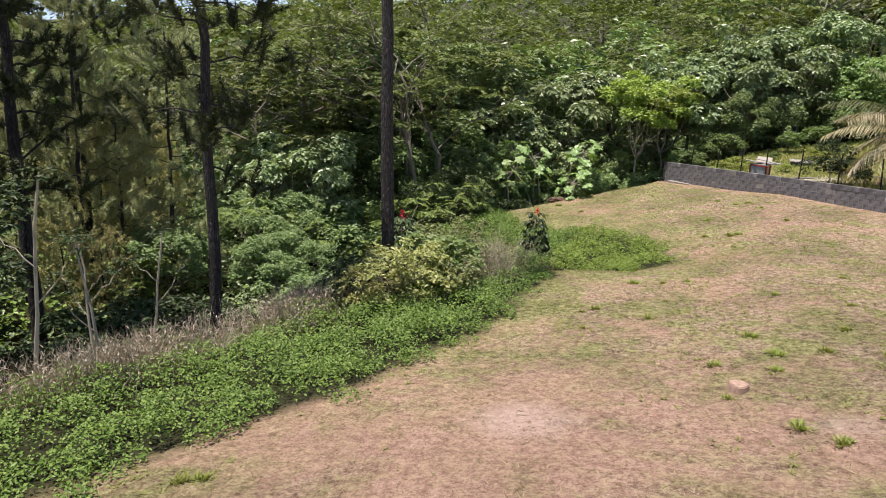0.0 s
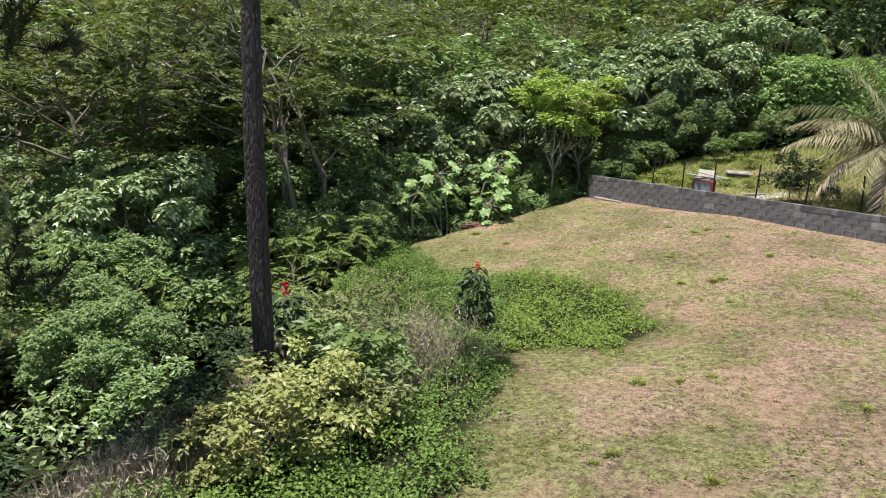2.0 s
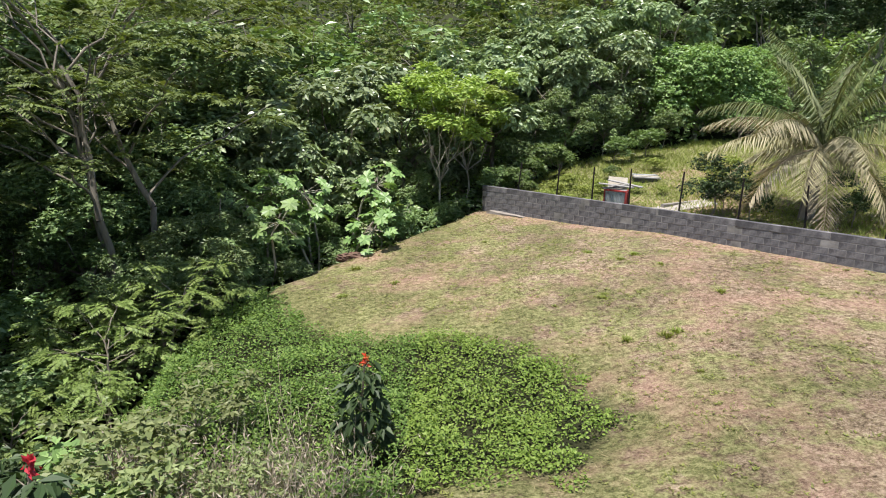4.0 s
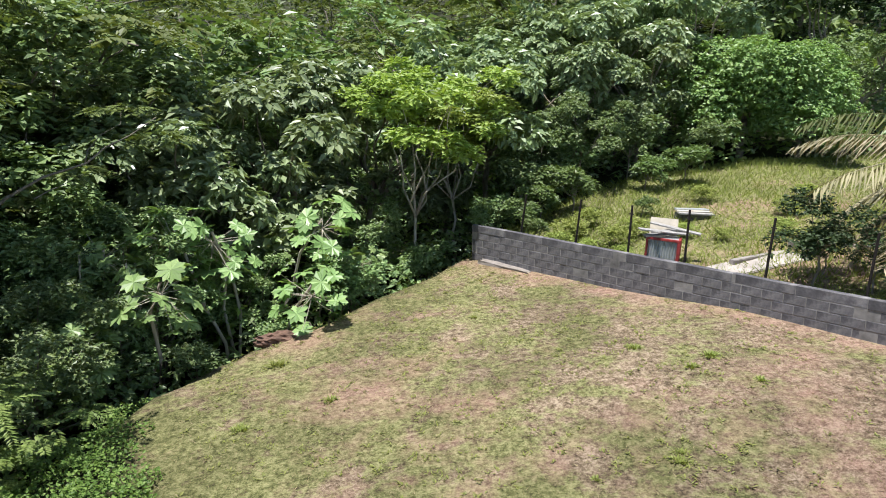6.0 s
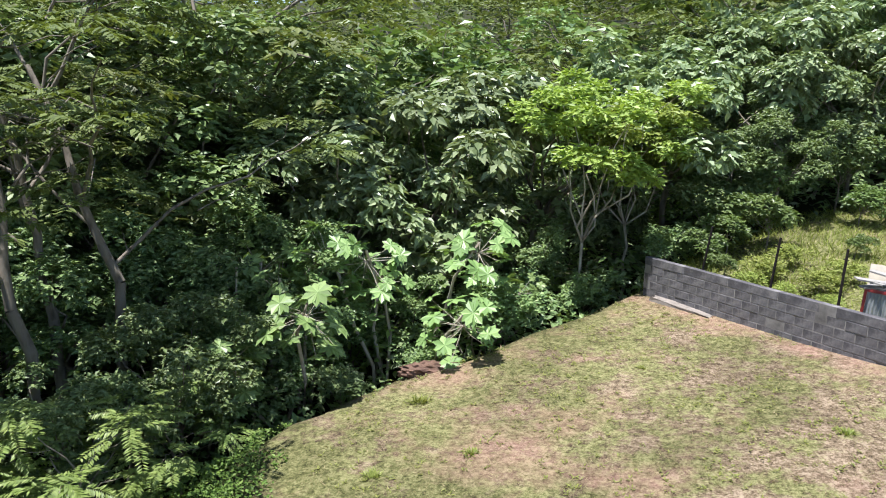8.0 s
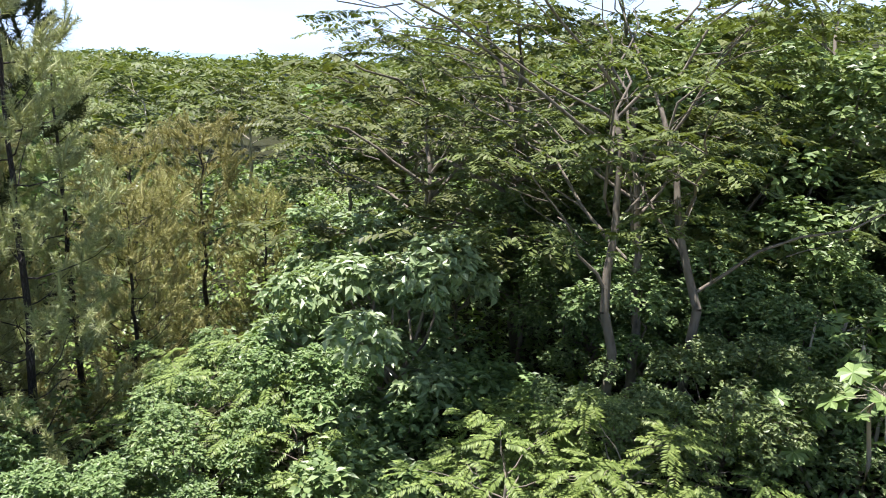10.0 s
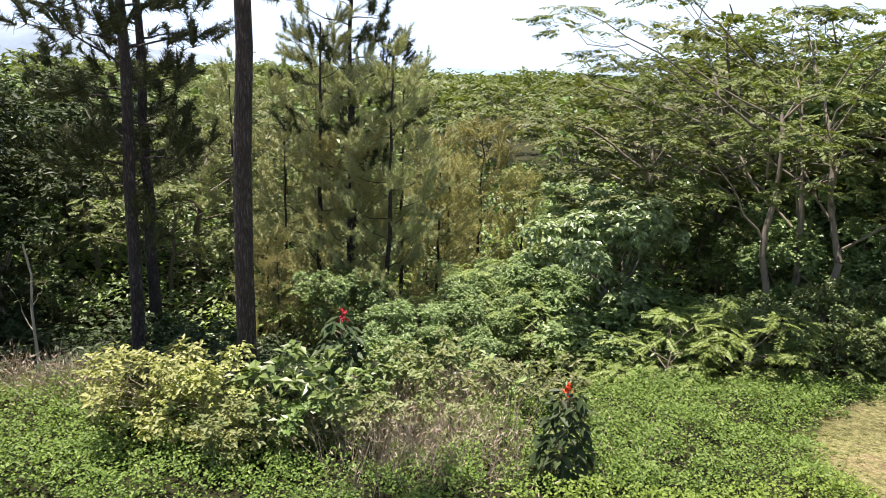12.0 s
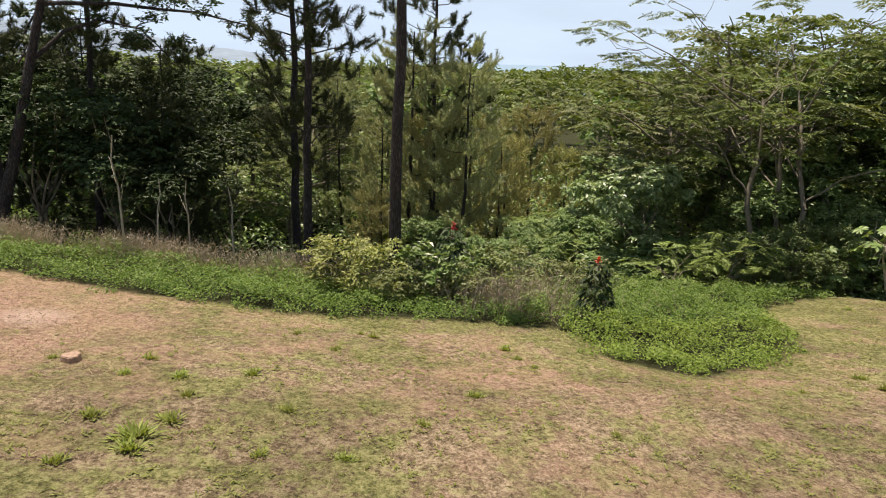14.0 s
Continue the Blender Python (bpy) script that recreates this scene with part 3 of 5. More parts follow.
def foxtail_pine(label, height, r0, start, reach, branches, leaf, tails=5, needles=60, tlen=0.55, nlen=0.17, nwidth=0.02, group="", lean=(0, 0), up=0.35, taper=0.8, top_r=None, sag=0.1, inner=0.45):
    """A pine whose branches end in separate bushy tails of needles."""
    t = np.linspace(0, 1, 16)
    line = np.stack([lean[0] * t, lean[1] * t, -0.6 + (height + 0.6) * t], -1)
    line[1:-1, :2] += rng.normal(size=(14, 2)) * 0.03
    parts = [tube(line, np.linspace(r0, top_r or r0 * 0.22, 16), 10)]
    base, axis = [], []
    for i in range(branches):
        f = start + (1 - start) * (i + rng.random()) / branches
        c = np.array([np.interp(f, t, line[:, k]) for k in range(3)])
        th = i * 2.4 + rng.random() * 0.8
        ln = reach * (1 - taper * (f - start) / (1 - start)) * (0.55 + 0.55 * rng.random()) + 0.25
        d = np.array([math.cos(th), math.sin(th), up + 0.2 * rng.normal()])
        e = c + d * ln
        parts.append(limb(c, e, r0 * 0.17, r0 * 0.04, 0.05, 6, 4, -sag))
        u = inner + (1 - inner) * rng.random(tails) ** 0.6
        u[0] = 1.0
        side = rng.normal(size=(tails, 3)) * [0.16, 0.16, 0.08] * ln * 0.9
        p = c + (e - c) * u[:, None] + side
        base.append(p)
        axis.append(unit(d * [0.55, 0.55, 0.2] + [0, 0, 0.75] + rng.normal(size=(tails, 3)) * 0.33))
    base, axis = np.concatenate(base), np.concatenate(axis)
    n = len(base) * needles
    size = np.repeat(0.6 + 0.6 * rng.random(len(base)), needles)[:, None]
    ax = np.repeat(axis, needles, 0)
    w = rng.random((n, 1))
    bend = np.repeat(unit(np.cross(axis, rng.normal(size=axis.shape))), needles, 0) * 0.35 * w * w
    pos = np.repeat(base, needles, 0) + (ax * w + bend) * tlen * size
    out = unit(unit(rng.normal(size=(n, 3))) * 0.9 + ax * 0.65)
    core = spindles(base, axis, tlen * size[::needles, 0], nlen * 0.16)
    crown = blade_set(pos, out * nlen * (1.15 - 0.5 * w) * (0.8 + 0.4 * rng.random((n, 1))), nwidth)
    crown = joined([core, crown])
    return tree("pine_tree", label, "tree", parts, crown, M_BARK_PINE, leaf, group)


def spread(proto, places, sink=0.0):
    """Stands the first plant at the first place and copies of it at the others: (x, y, size, turn)."""
    first = True
    for x, y, size, turn in places:
        m = pose(x, y, gz(x, y) - sink, 0, 0, turn) @ Matrix.Scale(size, 4)
        if first:
            proto.matrix_basis, first = m, False
        else:
            copy_thing(proto, m).matrix_basis = m
    return proto


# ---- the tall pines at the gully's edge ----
p = pine_tree("tall pine with furrowed red-brown bark and a bare lower trunk", 22, 0.175, 0.80, 1.3, 12, M_PINE_SHADE, 12, 14, 0.26, "tall pines", (-0.9, 0.42), nwidth=0.03)
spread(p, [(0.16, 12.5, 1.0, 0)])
p = foxtail_pine("tall pine with pale lichened bark and dark hanging needles", 18, 0.16, 0.32, 1.35, 50, M_PINE_SHADE, 6, 150, 0.6, 0.22, 0.02, "tall pines", (-0.5, 0.25), 0.0, 0.35, sag=-0.08, inner=0.25)
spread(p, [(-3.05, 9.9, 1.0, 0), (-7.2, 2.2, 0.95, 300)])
p = foxtail_pine("dark pine with needle clumps along its whole trunk", 17, 0.19, 0.33, 1.5, 52, M_PINE_SHADE, 6, 150, 0.6, 0.22, 0.02, "tall pines", (-0.3, 0.1), 0.0, 0.4, sag=-0.06, inner=0.2)
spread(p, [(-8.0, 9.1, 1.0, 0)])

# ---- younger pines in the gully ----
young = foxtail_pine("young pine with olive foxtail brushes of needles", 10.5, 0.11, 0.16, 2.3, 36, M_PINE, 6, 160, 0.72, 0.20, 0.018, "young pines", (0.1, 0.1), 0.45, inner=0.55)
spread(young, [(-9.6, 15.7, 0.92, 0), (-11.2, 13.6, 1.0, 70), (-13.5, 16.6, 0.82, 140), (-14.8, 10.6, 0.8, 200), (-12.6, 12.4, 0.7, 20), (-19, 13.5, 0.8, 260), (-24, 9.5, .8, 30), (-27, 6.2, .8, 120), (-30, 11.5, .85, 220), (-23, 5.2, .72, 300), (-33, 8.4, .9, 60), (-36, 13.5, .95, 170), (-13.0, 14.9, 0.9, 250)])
high = foxtail_pine("tall thin pine with an open top darkened as a silhouette", 15.5, 0.14, 0.42, 2.4, 34, M_PINE_SHADE, 7, 150, 0.55, 0.22, 0.02, "tall pines", (0.1, 0.1), 0.15, 0.5, sag=0.0)
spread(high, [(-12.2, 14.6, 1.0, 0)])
gold = foxtail_pine("young pine with golden upright shoots", 6.8, 0.09, 0.06, 2.1, 58, M_GOLD, 6, 130, 0.62, 0.15, 0.017, "golden pines", (0, 0), 0.6, 0.7)
spread(gold, [(-17.3, 20.3, 1.0, 0), (-15.3, 18.6, 0.8, 80), (-19.5, 18.6, 0.9, 160), (-15.8, 21.8, 0.75, 220), (-12.6, 17.8, 0.85, 300), (-10.6, 14.6, 1.0, 110), (-9.3, 12.4, 0.5, 40), (-10.4, 12.0, 0.55, 190)])
# the wood's shade sits in these needles' near-black tone
darkp = foxtail_pine("pine with drooping needles, shade painted into their dark colour", 11.5, 0.13, 0.14, 3.0, 60, M_PINE_SHADE, 7, 110, 0.65, 0.26, 0.025, "shaded pines", (0, 0), 0.05, 0.7, sag=-0.05, inner=0.2)
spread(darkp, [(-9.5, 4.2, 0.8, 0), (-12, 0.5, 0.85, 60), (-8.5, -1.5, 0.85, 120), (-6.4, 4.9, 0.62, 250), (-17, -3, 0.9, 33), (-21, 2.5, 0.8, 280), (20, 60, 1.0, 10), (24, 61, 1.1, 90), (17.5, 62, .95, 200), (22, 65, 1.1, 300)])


def leaning_tree():
    """A forked tree at the wood's edge whose long limbs reach out level over the creeper."""
    foot = np.array([-4.6, 0.2, 0.0])
    rise = [(-4.6, 0.2, -2.2), (-4.55, 0.2, 0.5), (-4.85, 0.85, 3.0), (-5.1, 1.35, 5.2), (-5.3, 1.9, 7.4), (-5.4, 2.5, 11.0)]
    parts = [tube(np.array(rise) - foot, [0.26, 0.2, 0.17, 0.15, 0.12, 0.06], 10),
             tube(np.array([(-4.7, 0.4, 1.4), (-4.9, 0.0, 4.0), (-5.0, 0.2, 7.0), (-5.1, 0.9, 11.0)]) - foot, [0.14, 0.13, 0.11, 0.05], 8)]
    lumps = []
    for line, r in (([(-5.15, 1.5, 5.6), (-5.5, 2.4, 6.5), (-5.85, 3.35, 6.9), (-6.2, 4.5, 6.65), (-6.4, 5.3, 5.8)], 0.075),
                    ([(-5.3, 1.9, 7.3), (-6.0, 3.8, 7.4), (-6.35, 5.0, 7.3), (-6.65, 6.2, 7.25), (-6.85, 7.1, 7.05), (-7.0, 8.0, 6.85)], 0.07),
                    ([(-5.4, 2.2, 8.6), (-6.6, 4.0, 8.6), (-7.4, 6.0, 8.3)], 0.06), ([(-5.0, 0.3, 7.0), (-6.0, -1.0, 7.8), (-7.5, -2.0, 8.0)], 0.06)):
        line = np.array(line) - foot
        parts.append(tube(line, np.linspace(r, r * 0.25, len(line)), 7))
        for k in range(13):
            u = (0.3 + 0.7 * rng.random()) * (len(line) - 1)
            i = min(int(u), len(line) - 2)
            c = line[i] + (line[i + 1] - line[i]) * (u - i)
            e = c + rng.normal(size=3) * [0.55, 0.55, 0.22] + [0, 0, 0.25]
            parts.append(limb(c, e, 0.02, 0.006, 0.1, 5, 4))
            lumps.append((*e, 0.3 + 0.25 * rng.random(), 0.35))
    # bark and leaves take dark materials to paint its silhouette against the sky
    ob = tree("tree", "leaning forked tree with long level limbs, colours darkened as a silhouette", "tree", parts, rosettes(lumps, 520, 6, 0.17, 0.075, 0.3, 0.3), M_BARK_PINE, M_DARK_SHADE_LEAF)
    ob.matrix_basis = pose(*foot)


leaning_tree()


# ---- flat-topped feathery trees ----
rng = np.random.default_rng(23)
alb = feather_tree("spreading flat-topped tree with pale forked limbs and feathery leaves", 12.4, 6.2, 7, 2200, M_FEATHER, M_BARK_TAN, "flat-topped trees", 0.42, 0.165, 0.069, 7, stems=3, trunk_r=0.12, low=0.56, sprays=5, shift=(-2.6, 0.6), pad=(0.085, 0.06), clear=2.3)
spread(alb, [(-4.4, 26.4, 1.0, 0)])
alb2 = feather_tree("flat-topped tree with tiers of feathery foliage", 10.5, 5.4, 9, 520, M_FEATHER, M_BARK_TAN, "flat-topped trees", 0.55, 0.26, 0.14, 5, trunk_r=0.2, sprays=5, low=0.45, pad=(0.12, 0.10))
spread(alb2, [(-9.8, 33.0, 1.0, 130), (-12.5, 29.0, 1.18, 250), (-13.0, 25.5, 0.92, 90), (-17.0, 8.5, 0.75, 20), (-20.5, 5.5, 0.8, 140), (-16.0, 5.4, 0.62, 260), (-22.5, 9.5, 0.8, 310), (-14.4, 8.0, 0.52, 80), (-10.8, 32.2, 1.1, 45), (-15, 33.5, 1.25, 10), (-8.5, 38.5, 1.3, 200), (-14, 38, 1, 0), (-6, 44, 1, 50), (3, 52, 1.0, 100), (-22, 30, .9, 200), (-18, 48, 1, 300), (10, 60, 1.05, 10), (-8, 58, 1, 77), (20, 66, 1, 150), (-30, 40, .9, 33), (7.5, 47.5, .95, 222),
              (0, 72, 1.1, 250), (14, 78, 1.1, 190), (-16, 68, 1.1, 120), (30, 70, 1.1, 60), (-28, 56, 1, 280), (6, 92, 1.2, 20), (38, 62, 1, 130), (-6, 84, 1.2, 200), (22, 84, 1.2, 310), (12, 54, 1.1, 280)])
# backlit shade is put into this tree's dark leaf and bark colours
shade = feather_tree("leafy tree with spreading bare limbs, shade painted into dark leaves", 11.5, 4.2, 9, 620, M_DARK_SHADE_LEAF, M_BARK_PINE, "shaded trees", 0.7, 0.26, 0.13, 5, trunk_r=0.2, sprays=5, low=0.5, pad=(0.10, 0.08), shift=(-0.8, 0.8))
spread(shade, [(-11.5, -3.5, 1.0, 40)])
bright = feather_tree("young feathery sapling with bright fresh fronds", 3.3, 1.6, 11, 190, M_FERN, M_BARK_GREY, "feathery saplings", 0.44, 0.115, 0.034, 14, trunk_r=0.045, name="sapling", low=0.42, sprays=2)
spread(bright, [(-2.8, 23.8, 1.0, 0), (-3.6, 22.0, 1.0, 90), (-2.3, 25.8, 0.72, 200), (-4.8, 24.2, 1.0, 300), (-4.6, 20.0, 0.7, 40), (-3.0, 20.9, 0.5, 140), (-8.4, 18.0, 1.15, 120), (-9.8, 13.4, 1.0, 50), (-7.2, 20.2, 1.0, 330)])

# ---- broad-leaved trees ----
rng = np.random.default_rng(22)
white = broad_tree("broad-leaved tree with drooping pale glossy leaves", 8.0, 3.0, 26, 860, 8, 0.30, 0.155, M_BROAD, M_BARK_GREY, 0.75, "pale-leaved trees", trunk_r=0.12, forks=10, blob=(0.17, 0.14), shell=0.7, zlow=0.34)
spread(white, [(-7.2, 36.6, 1.15, 300), (5.8, 40.4, 1.05, 45), (-0.5, 36.4, 1.15, 0), (-11.2, 23.8, 0.8, 60), (-3.4, 34.8, 1.0, 120), (1.6, 38.6, 1.1, 200), (-7.8, 22.8, 0.84, 10), (8.8, 39.6, 0.72, 250), (11.6, 41.8, 0.8, 330), (9.6, 43.0, 1.0, 20), (13.4, 46.0, 1.0, 140)])
rng = np.random.default_rng(21)
lime = broad_tree("lime-green tree with forked bare stems", 7.9, 2.5, 26, 1150, 6, 0.22, 0.10, M_LIME, M_BARK_PALE, 0.3, "lime trees", trunk_r=0.06, forks=6, flat=0.5, zlow=0.58, blob=(0.15, 0.12))
spread(lime, [(3.4, 35.2, 1.0, 0), (4.8, 37.2, 0.85, 100)])
rng = np.random.default_rng(24)
mixed = broad_tree("dense evergreen tree in the gully", 6.5, 2.4, 24, 1650, 6, 0.165, 0.085, M_BROAD2, M_BARK_GREY, 0.4, "gully trees", trunk_r=0.09, blob=(0.17, 0.15), forks=6)
spread(mixed, [(8.6, 38.4, .6, 33), (20.5, 43.5, .75, 180), (-12.0, 36.0, 1.15, 5), (-3.2, 26.8, .66, 15), (-3.0, 28.6, .62, 100), (-3.6, 24.9, .58, 220), (-2.2, 30.6, .6, 310), (-1.2, 32.2, .6, 70), (-4.4, 29.6, .8, 150), (-8.8, 31.8, 1.75, 80), (-6.2, 35.2, 1.7, 210), (-1.5, 41.5, 1.2, 60), (4.6, 42.0, 1.2, 110), (-8.0, 40.0, 1.2, 170), (8.0, 46.0, 1.2, 230), (-16, 31, 1.0, 290), (13, 47, 1.1, 77), (-6.5, 30.5, 1.05, 0), (-5.0, 33.2, .95, 70), (-9.2, 31.2, 1.1, 200), (-3.4, 31.0, .85, 320), (-11.0, 27.6, 1.0, 60), (-6.6, 27.9, .95, 110), (-5.8, 15.8, .55, 20), (-6.9, 18.0, .6, 130), (-8.4, 14.6, .6, 250), (-5.4, 17.6, .45, 300), (-8.0, 20.6, .66, 190), (7.0, 38.4, .65, 140), (11.0, 43.8, .8, 280), (-8.5, 28.0, .8, 30), (-9.4, 20.5, .62, 100), (-13, 27, .8, 170), (-6.8, 16.6, .42, 260),
               (-10.8, 18.9, .55, 310), (-5.5, 38, 1.0, 90), (-11.5, 31, .9, 230), (-14.5, 24.0, .7, 15), (1.4, 36.0, .7, 33)])
# near-black leaves paint the wood's deep shade into these evergreens' colour
dusky = broad_tree("tall evergreen with the wood's shade painted into dark leaves", 9.0, 2.9, 14, 760, 6, 0.27, 0.12, M_DARK_SHADE_LEAF, M_BARK_GREY, 0.5, "shaded evergreens", trunk_r=0.1, zlow=0.6, blob=(0.28, 0.16))
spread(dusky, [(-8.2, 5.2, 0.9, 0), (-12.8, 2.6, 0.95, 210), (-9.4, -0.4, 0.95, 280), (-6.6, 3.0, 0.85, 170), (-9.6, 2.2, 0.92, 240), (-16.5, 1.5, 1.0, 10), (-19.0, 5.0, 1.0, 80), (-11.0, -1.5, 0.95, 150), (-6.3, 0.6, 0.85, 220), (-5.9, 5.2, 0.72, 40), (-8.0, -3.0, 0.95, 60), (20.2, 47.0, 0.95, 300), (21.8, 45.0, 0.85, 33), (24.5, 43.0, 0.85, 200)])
# bushes added in near-black leaf to stand in for shade under the trees
duskbush = broad_tree("low bush added in dark leaf to stand for shade", 2.6, 1.5, 9, 260, 6, 0.22, 0.10, M_DARK_SHADE_LEAF, M_BARK_GREY, 0.5, "shaded bushes", "shrub", 0.04)
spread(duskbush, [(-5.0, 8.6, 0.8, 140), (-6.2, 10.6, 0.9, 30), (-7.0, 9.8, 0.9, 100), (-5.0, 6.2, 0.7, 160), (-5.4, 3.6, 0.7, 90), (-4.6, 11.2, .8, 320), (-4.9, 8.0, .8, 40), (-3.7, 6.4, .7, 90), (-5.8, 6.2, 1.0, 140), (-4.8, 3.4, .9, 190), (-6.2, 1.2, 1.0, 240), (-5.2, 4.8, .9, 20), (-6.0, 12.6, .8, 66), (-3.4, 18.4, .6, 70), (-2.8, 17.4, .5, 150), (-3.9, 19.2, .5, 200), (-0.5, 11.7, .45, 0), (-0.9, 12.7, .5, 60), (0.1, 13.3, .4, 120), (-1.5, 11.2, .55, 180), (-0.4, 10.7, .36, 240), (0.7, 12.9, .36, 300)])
bigleaf = broad_tree("low bush with large oval leaves", 1.9, 0.9, 6, 60, 6, 0.34, 0.17, M_CEC, M_BARK_GREY, 0.4, "large-leaved bushes", "shrub", 0.03)
spread(bigleaf, [(-5.6, 21.6, 1.0, 0), (-1.6, 17.2, 0.8, 120)])
shrub = broad_tree("leafy shrub at the wood's edge", 2.8, 1.35, 9, 330, 6, 0.18, 0.09, M_BROAD2, M_BARK_GREY, 0.4, "edge shrubs", "shrub", 0.035)
spread(shrub, [(-2.4, 27.6, .9, 0), (-0.7, 29.0, .5, 50), (0.5, 30.6, .5, 100), (2.0, 32.2, .8, 150), (3.6, 34.6, .7, 200), (-3.8, 28.8, 1.0, 250), (-4.9, 22.6, .9, 300), (-5.6, 20.8, 1.1, 120), (-4.2, 15.2, .8, 220), (-1.6, 32.2, 1.0, 60), (-7.5, 24.8, 1.2, 110), (-7.6, 22.4, 1.1, 160), (1.2, 33.8, 1.0, 210), (6.9, 36.8, .8, 15), (8.6, 38.6, .8, 65), (10.6, 39.8, .9, 115), (13.4, 40.4, .7, 165), (5.5, 35.4, .6, 215)])
ivy = broad_tree("tree smothered in bright green creeper", 4.8, 3.1, 22, 4600, 5, 0.17, 0.12, M_VINE, M_BARK_GREY, 0.6, "creeper-clad trees", trunk_r=0.16, flat=1.0, zlow=0.2, blob=(0.3, 0.18), shell=0.8)
spread(ivy, [(15.4, 42.2, 0.95, 0), (17.6, 42.0, 0.72, 120)])


rng = np.random.default_rng(25)


def palmate_sapling():
    """A sapling with bare stems and whorls of big lobed leaves."""
    parts, sets = [], []
    for s in range(5):
        a = np.array([rng.normal() * 0.15, rng.normal() * 0.15, -0.5])
        b = a + [rng.normal() * 0.5, rng.normal() * 0.5, 2.2 + 0.8 * rng.random()]
        parts.append(limb(a, b, 0.03, 0.02, 0.04))
        for k in range(20):
            th = k * 2.4 + rng.random()
            c = b + [0.46 * math.cos(th) * (0.4 + 0.8 * rng.random()), 0.46 * math.sin(th) * (0.4 + 0.8 * rng.random()), 0.28 - 0.85 * rng.random()]
            parts.append(limb(b - [0, 0, 0.15], c - [0, 0, 0.02], 0.005, 0.004, 0.05, 4, 4))
            lob = 9
            al = np.arange(lob) * (2 * np.pi / lob) + rng.random()
            tilt = rng.normal(size=2) * 0.45 + [0.45 * math.cos(th), 0.45 * math.sin(th)]
            dz = -0.20 - (np.cos(al) * tilt[0] + np.sin(al) * tilt[1]) + rng.normal(size=lob) * 0.12
            ax = np.stack([np.cos(al), np.sin(al), dz], -1)
            up = unit(np.tile([tilt[0], tilt[1], 1.0], (lob, 1)))
            size = 0.13 + 0.08 * rng.random()
            sets.append(leaf_set(np.repeat(c[None], lob, 0), ax, up, size * (0.8 + 0.3 * rng.random(lob)), size * 0.50, 0.15, 0.62))
    return tree("sapling", "palmate-leaved sapling with big pale lobed leaves", "shrub", parts, joined(sets), M_BARK_PALE, M_CEC, "palmate saplings")


spread(palmate_sapling(), [(-2.0, 29.0, 1.55, 0), (-0.2, 31.0, 1.65, 70), (1.2, 32.8, 1.1, 210), (0.1, 14.6, 0.5, 20)])


def bare_sapling():
    """A leaning pale stem with a few leaves at its top."""
    top = np.array([0.55, 0.1, 4.2])
    parts = [limb((0, 0, -0.3), top, 0.045, 0.02, 0.02, 7), limb((0.3, 0.05, 2.2), (0.9, 0.5, 3.2), 0.014, 0.007), limb((0.38, 0.05, 2.8), (-0.2, -0.3, 3.5), 0.012, 0.006)]
    crown = rosettes([(*top, 0.4, 0.5), (0.9, 0.5, 3.2, 0.35, 0.5), (-0.2, -0.3, 3.5, 0.3, 0.5)], 26, 6, 0.12, 0.05, 0.6)
    return tree("sapling", "leaning pale-stemmed sapling with a sparse top", "sapling", parts, crown, M_BARK_PALE, M_DARK_SHADE_LEAF, "leaning saplings")


spread(bare_sapling(), [(-2.6, 4.6, 1.0, 0), (-2.2, 5.6, 0.65, 150), (-2.0, 6.6, 0.7, 10), (-4.0, 7.6, 1.0, 200), (-1.4, 33.4, 1.3, 90), (-3.0, 29.6, 1.0, 250)])


rng = np.random.default_rng(26)


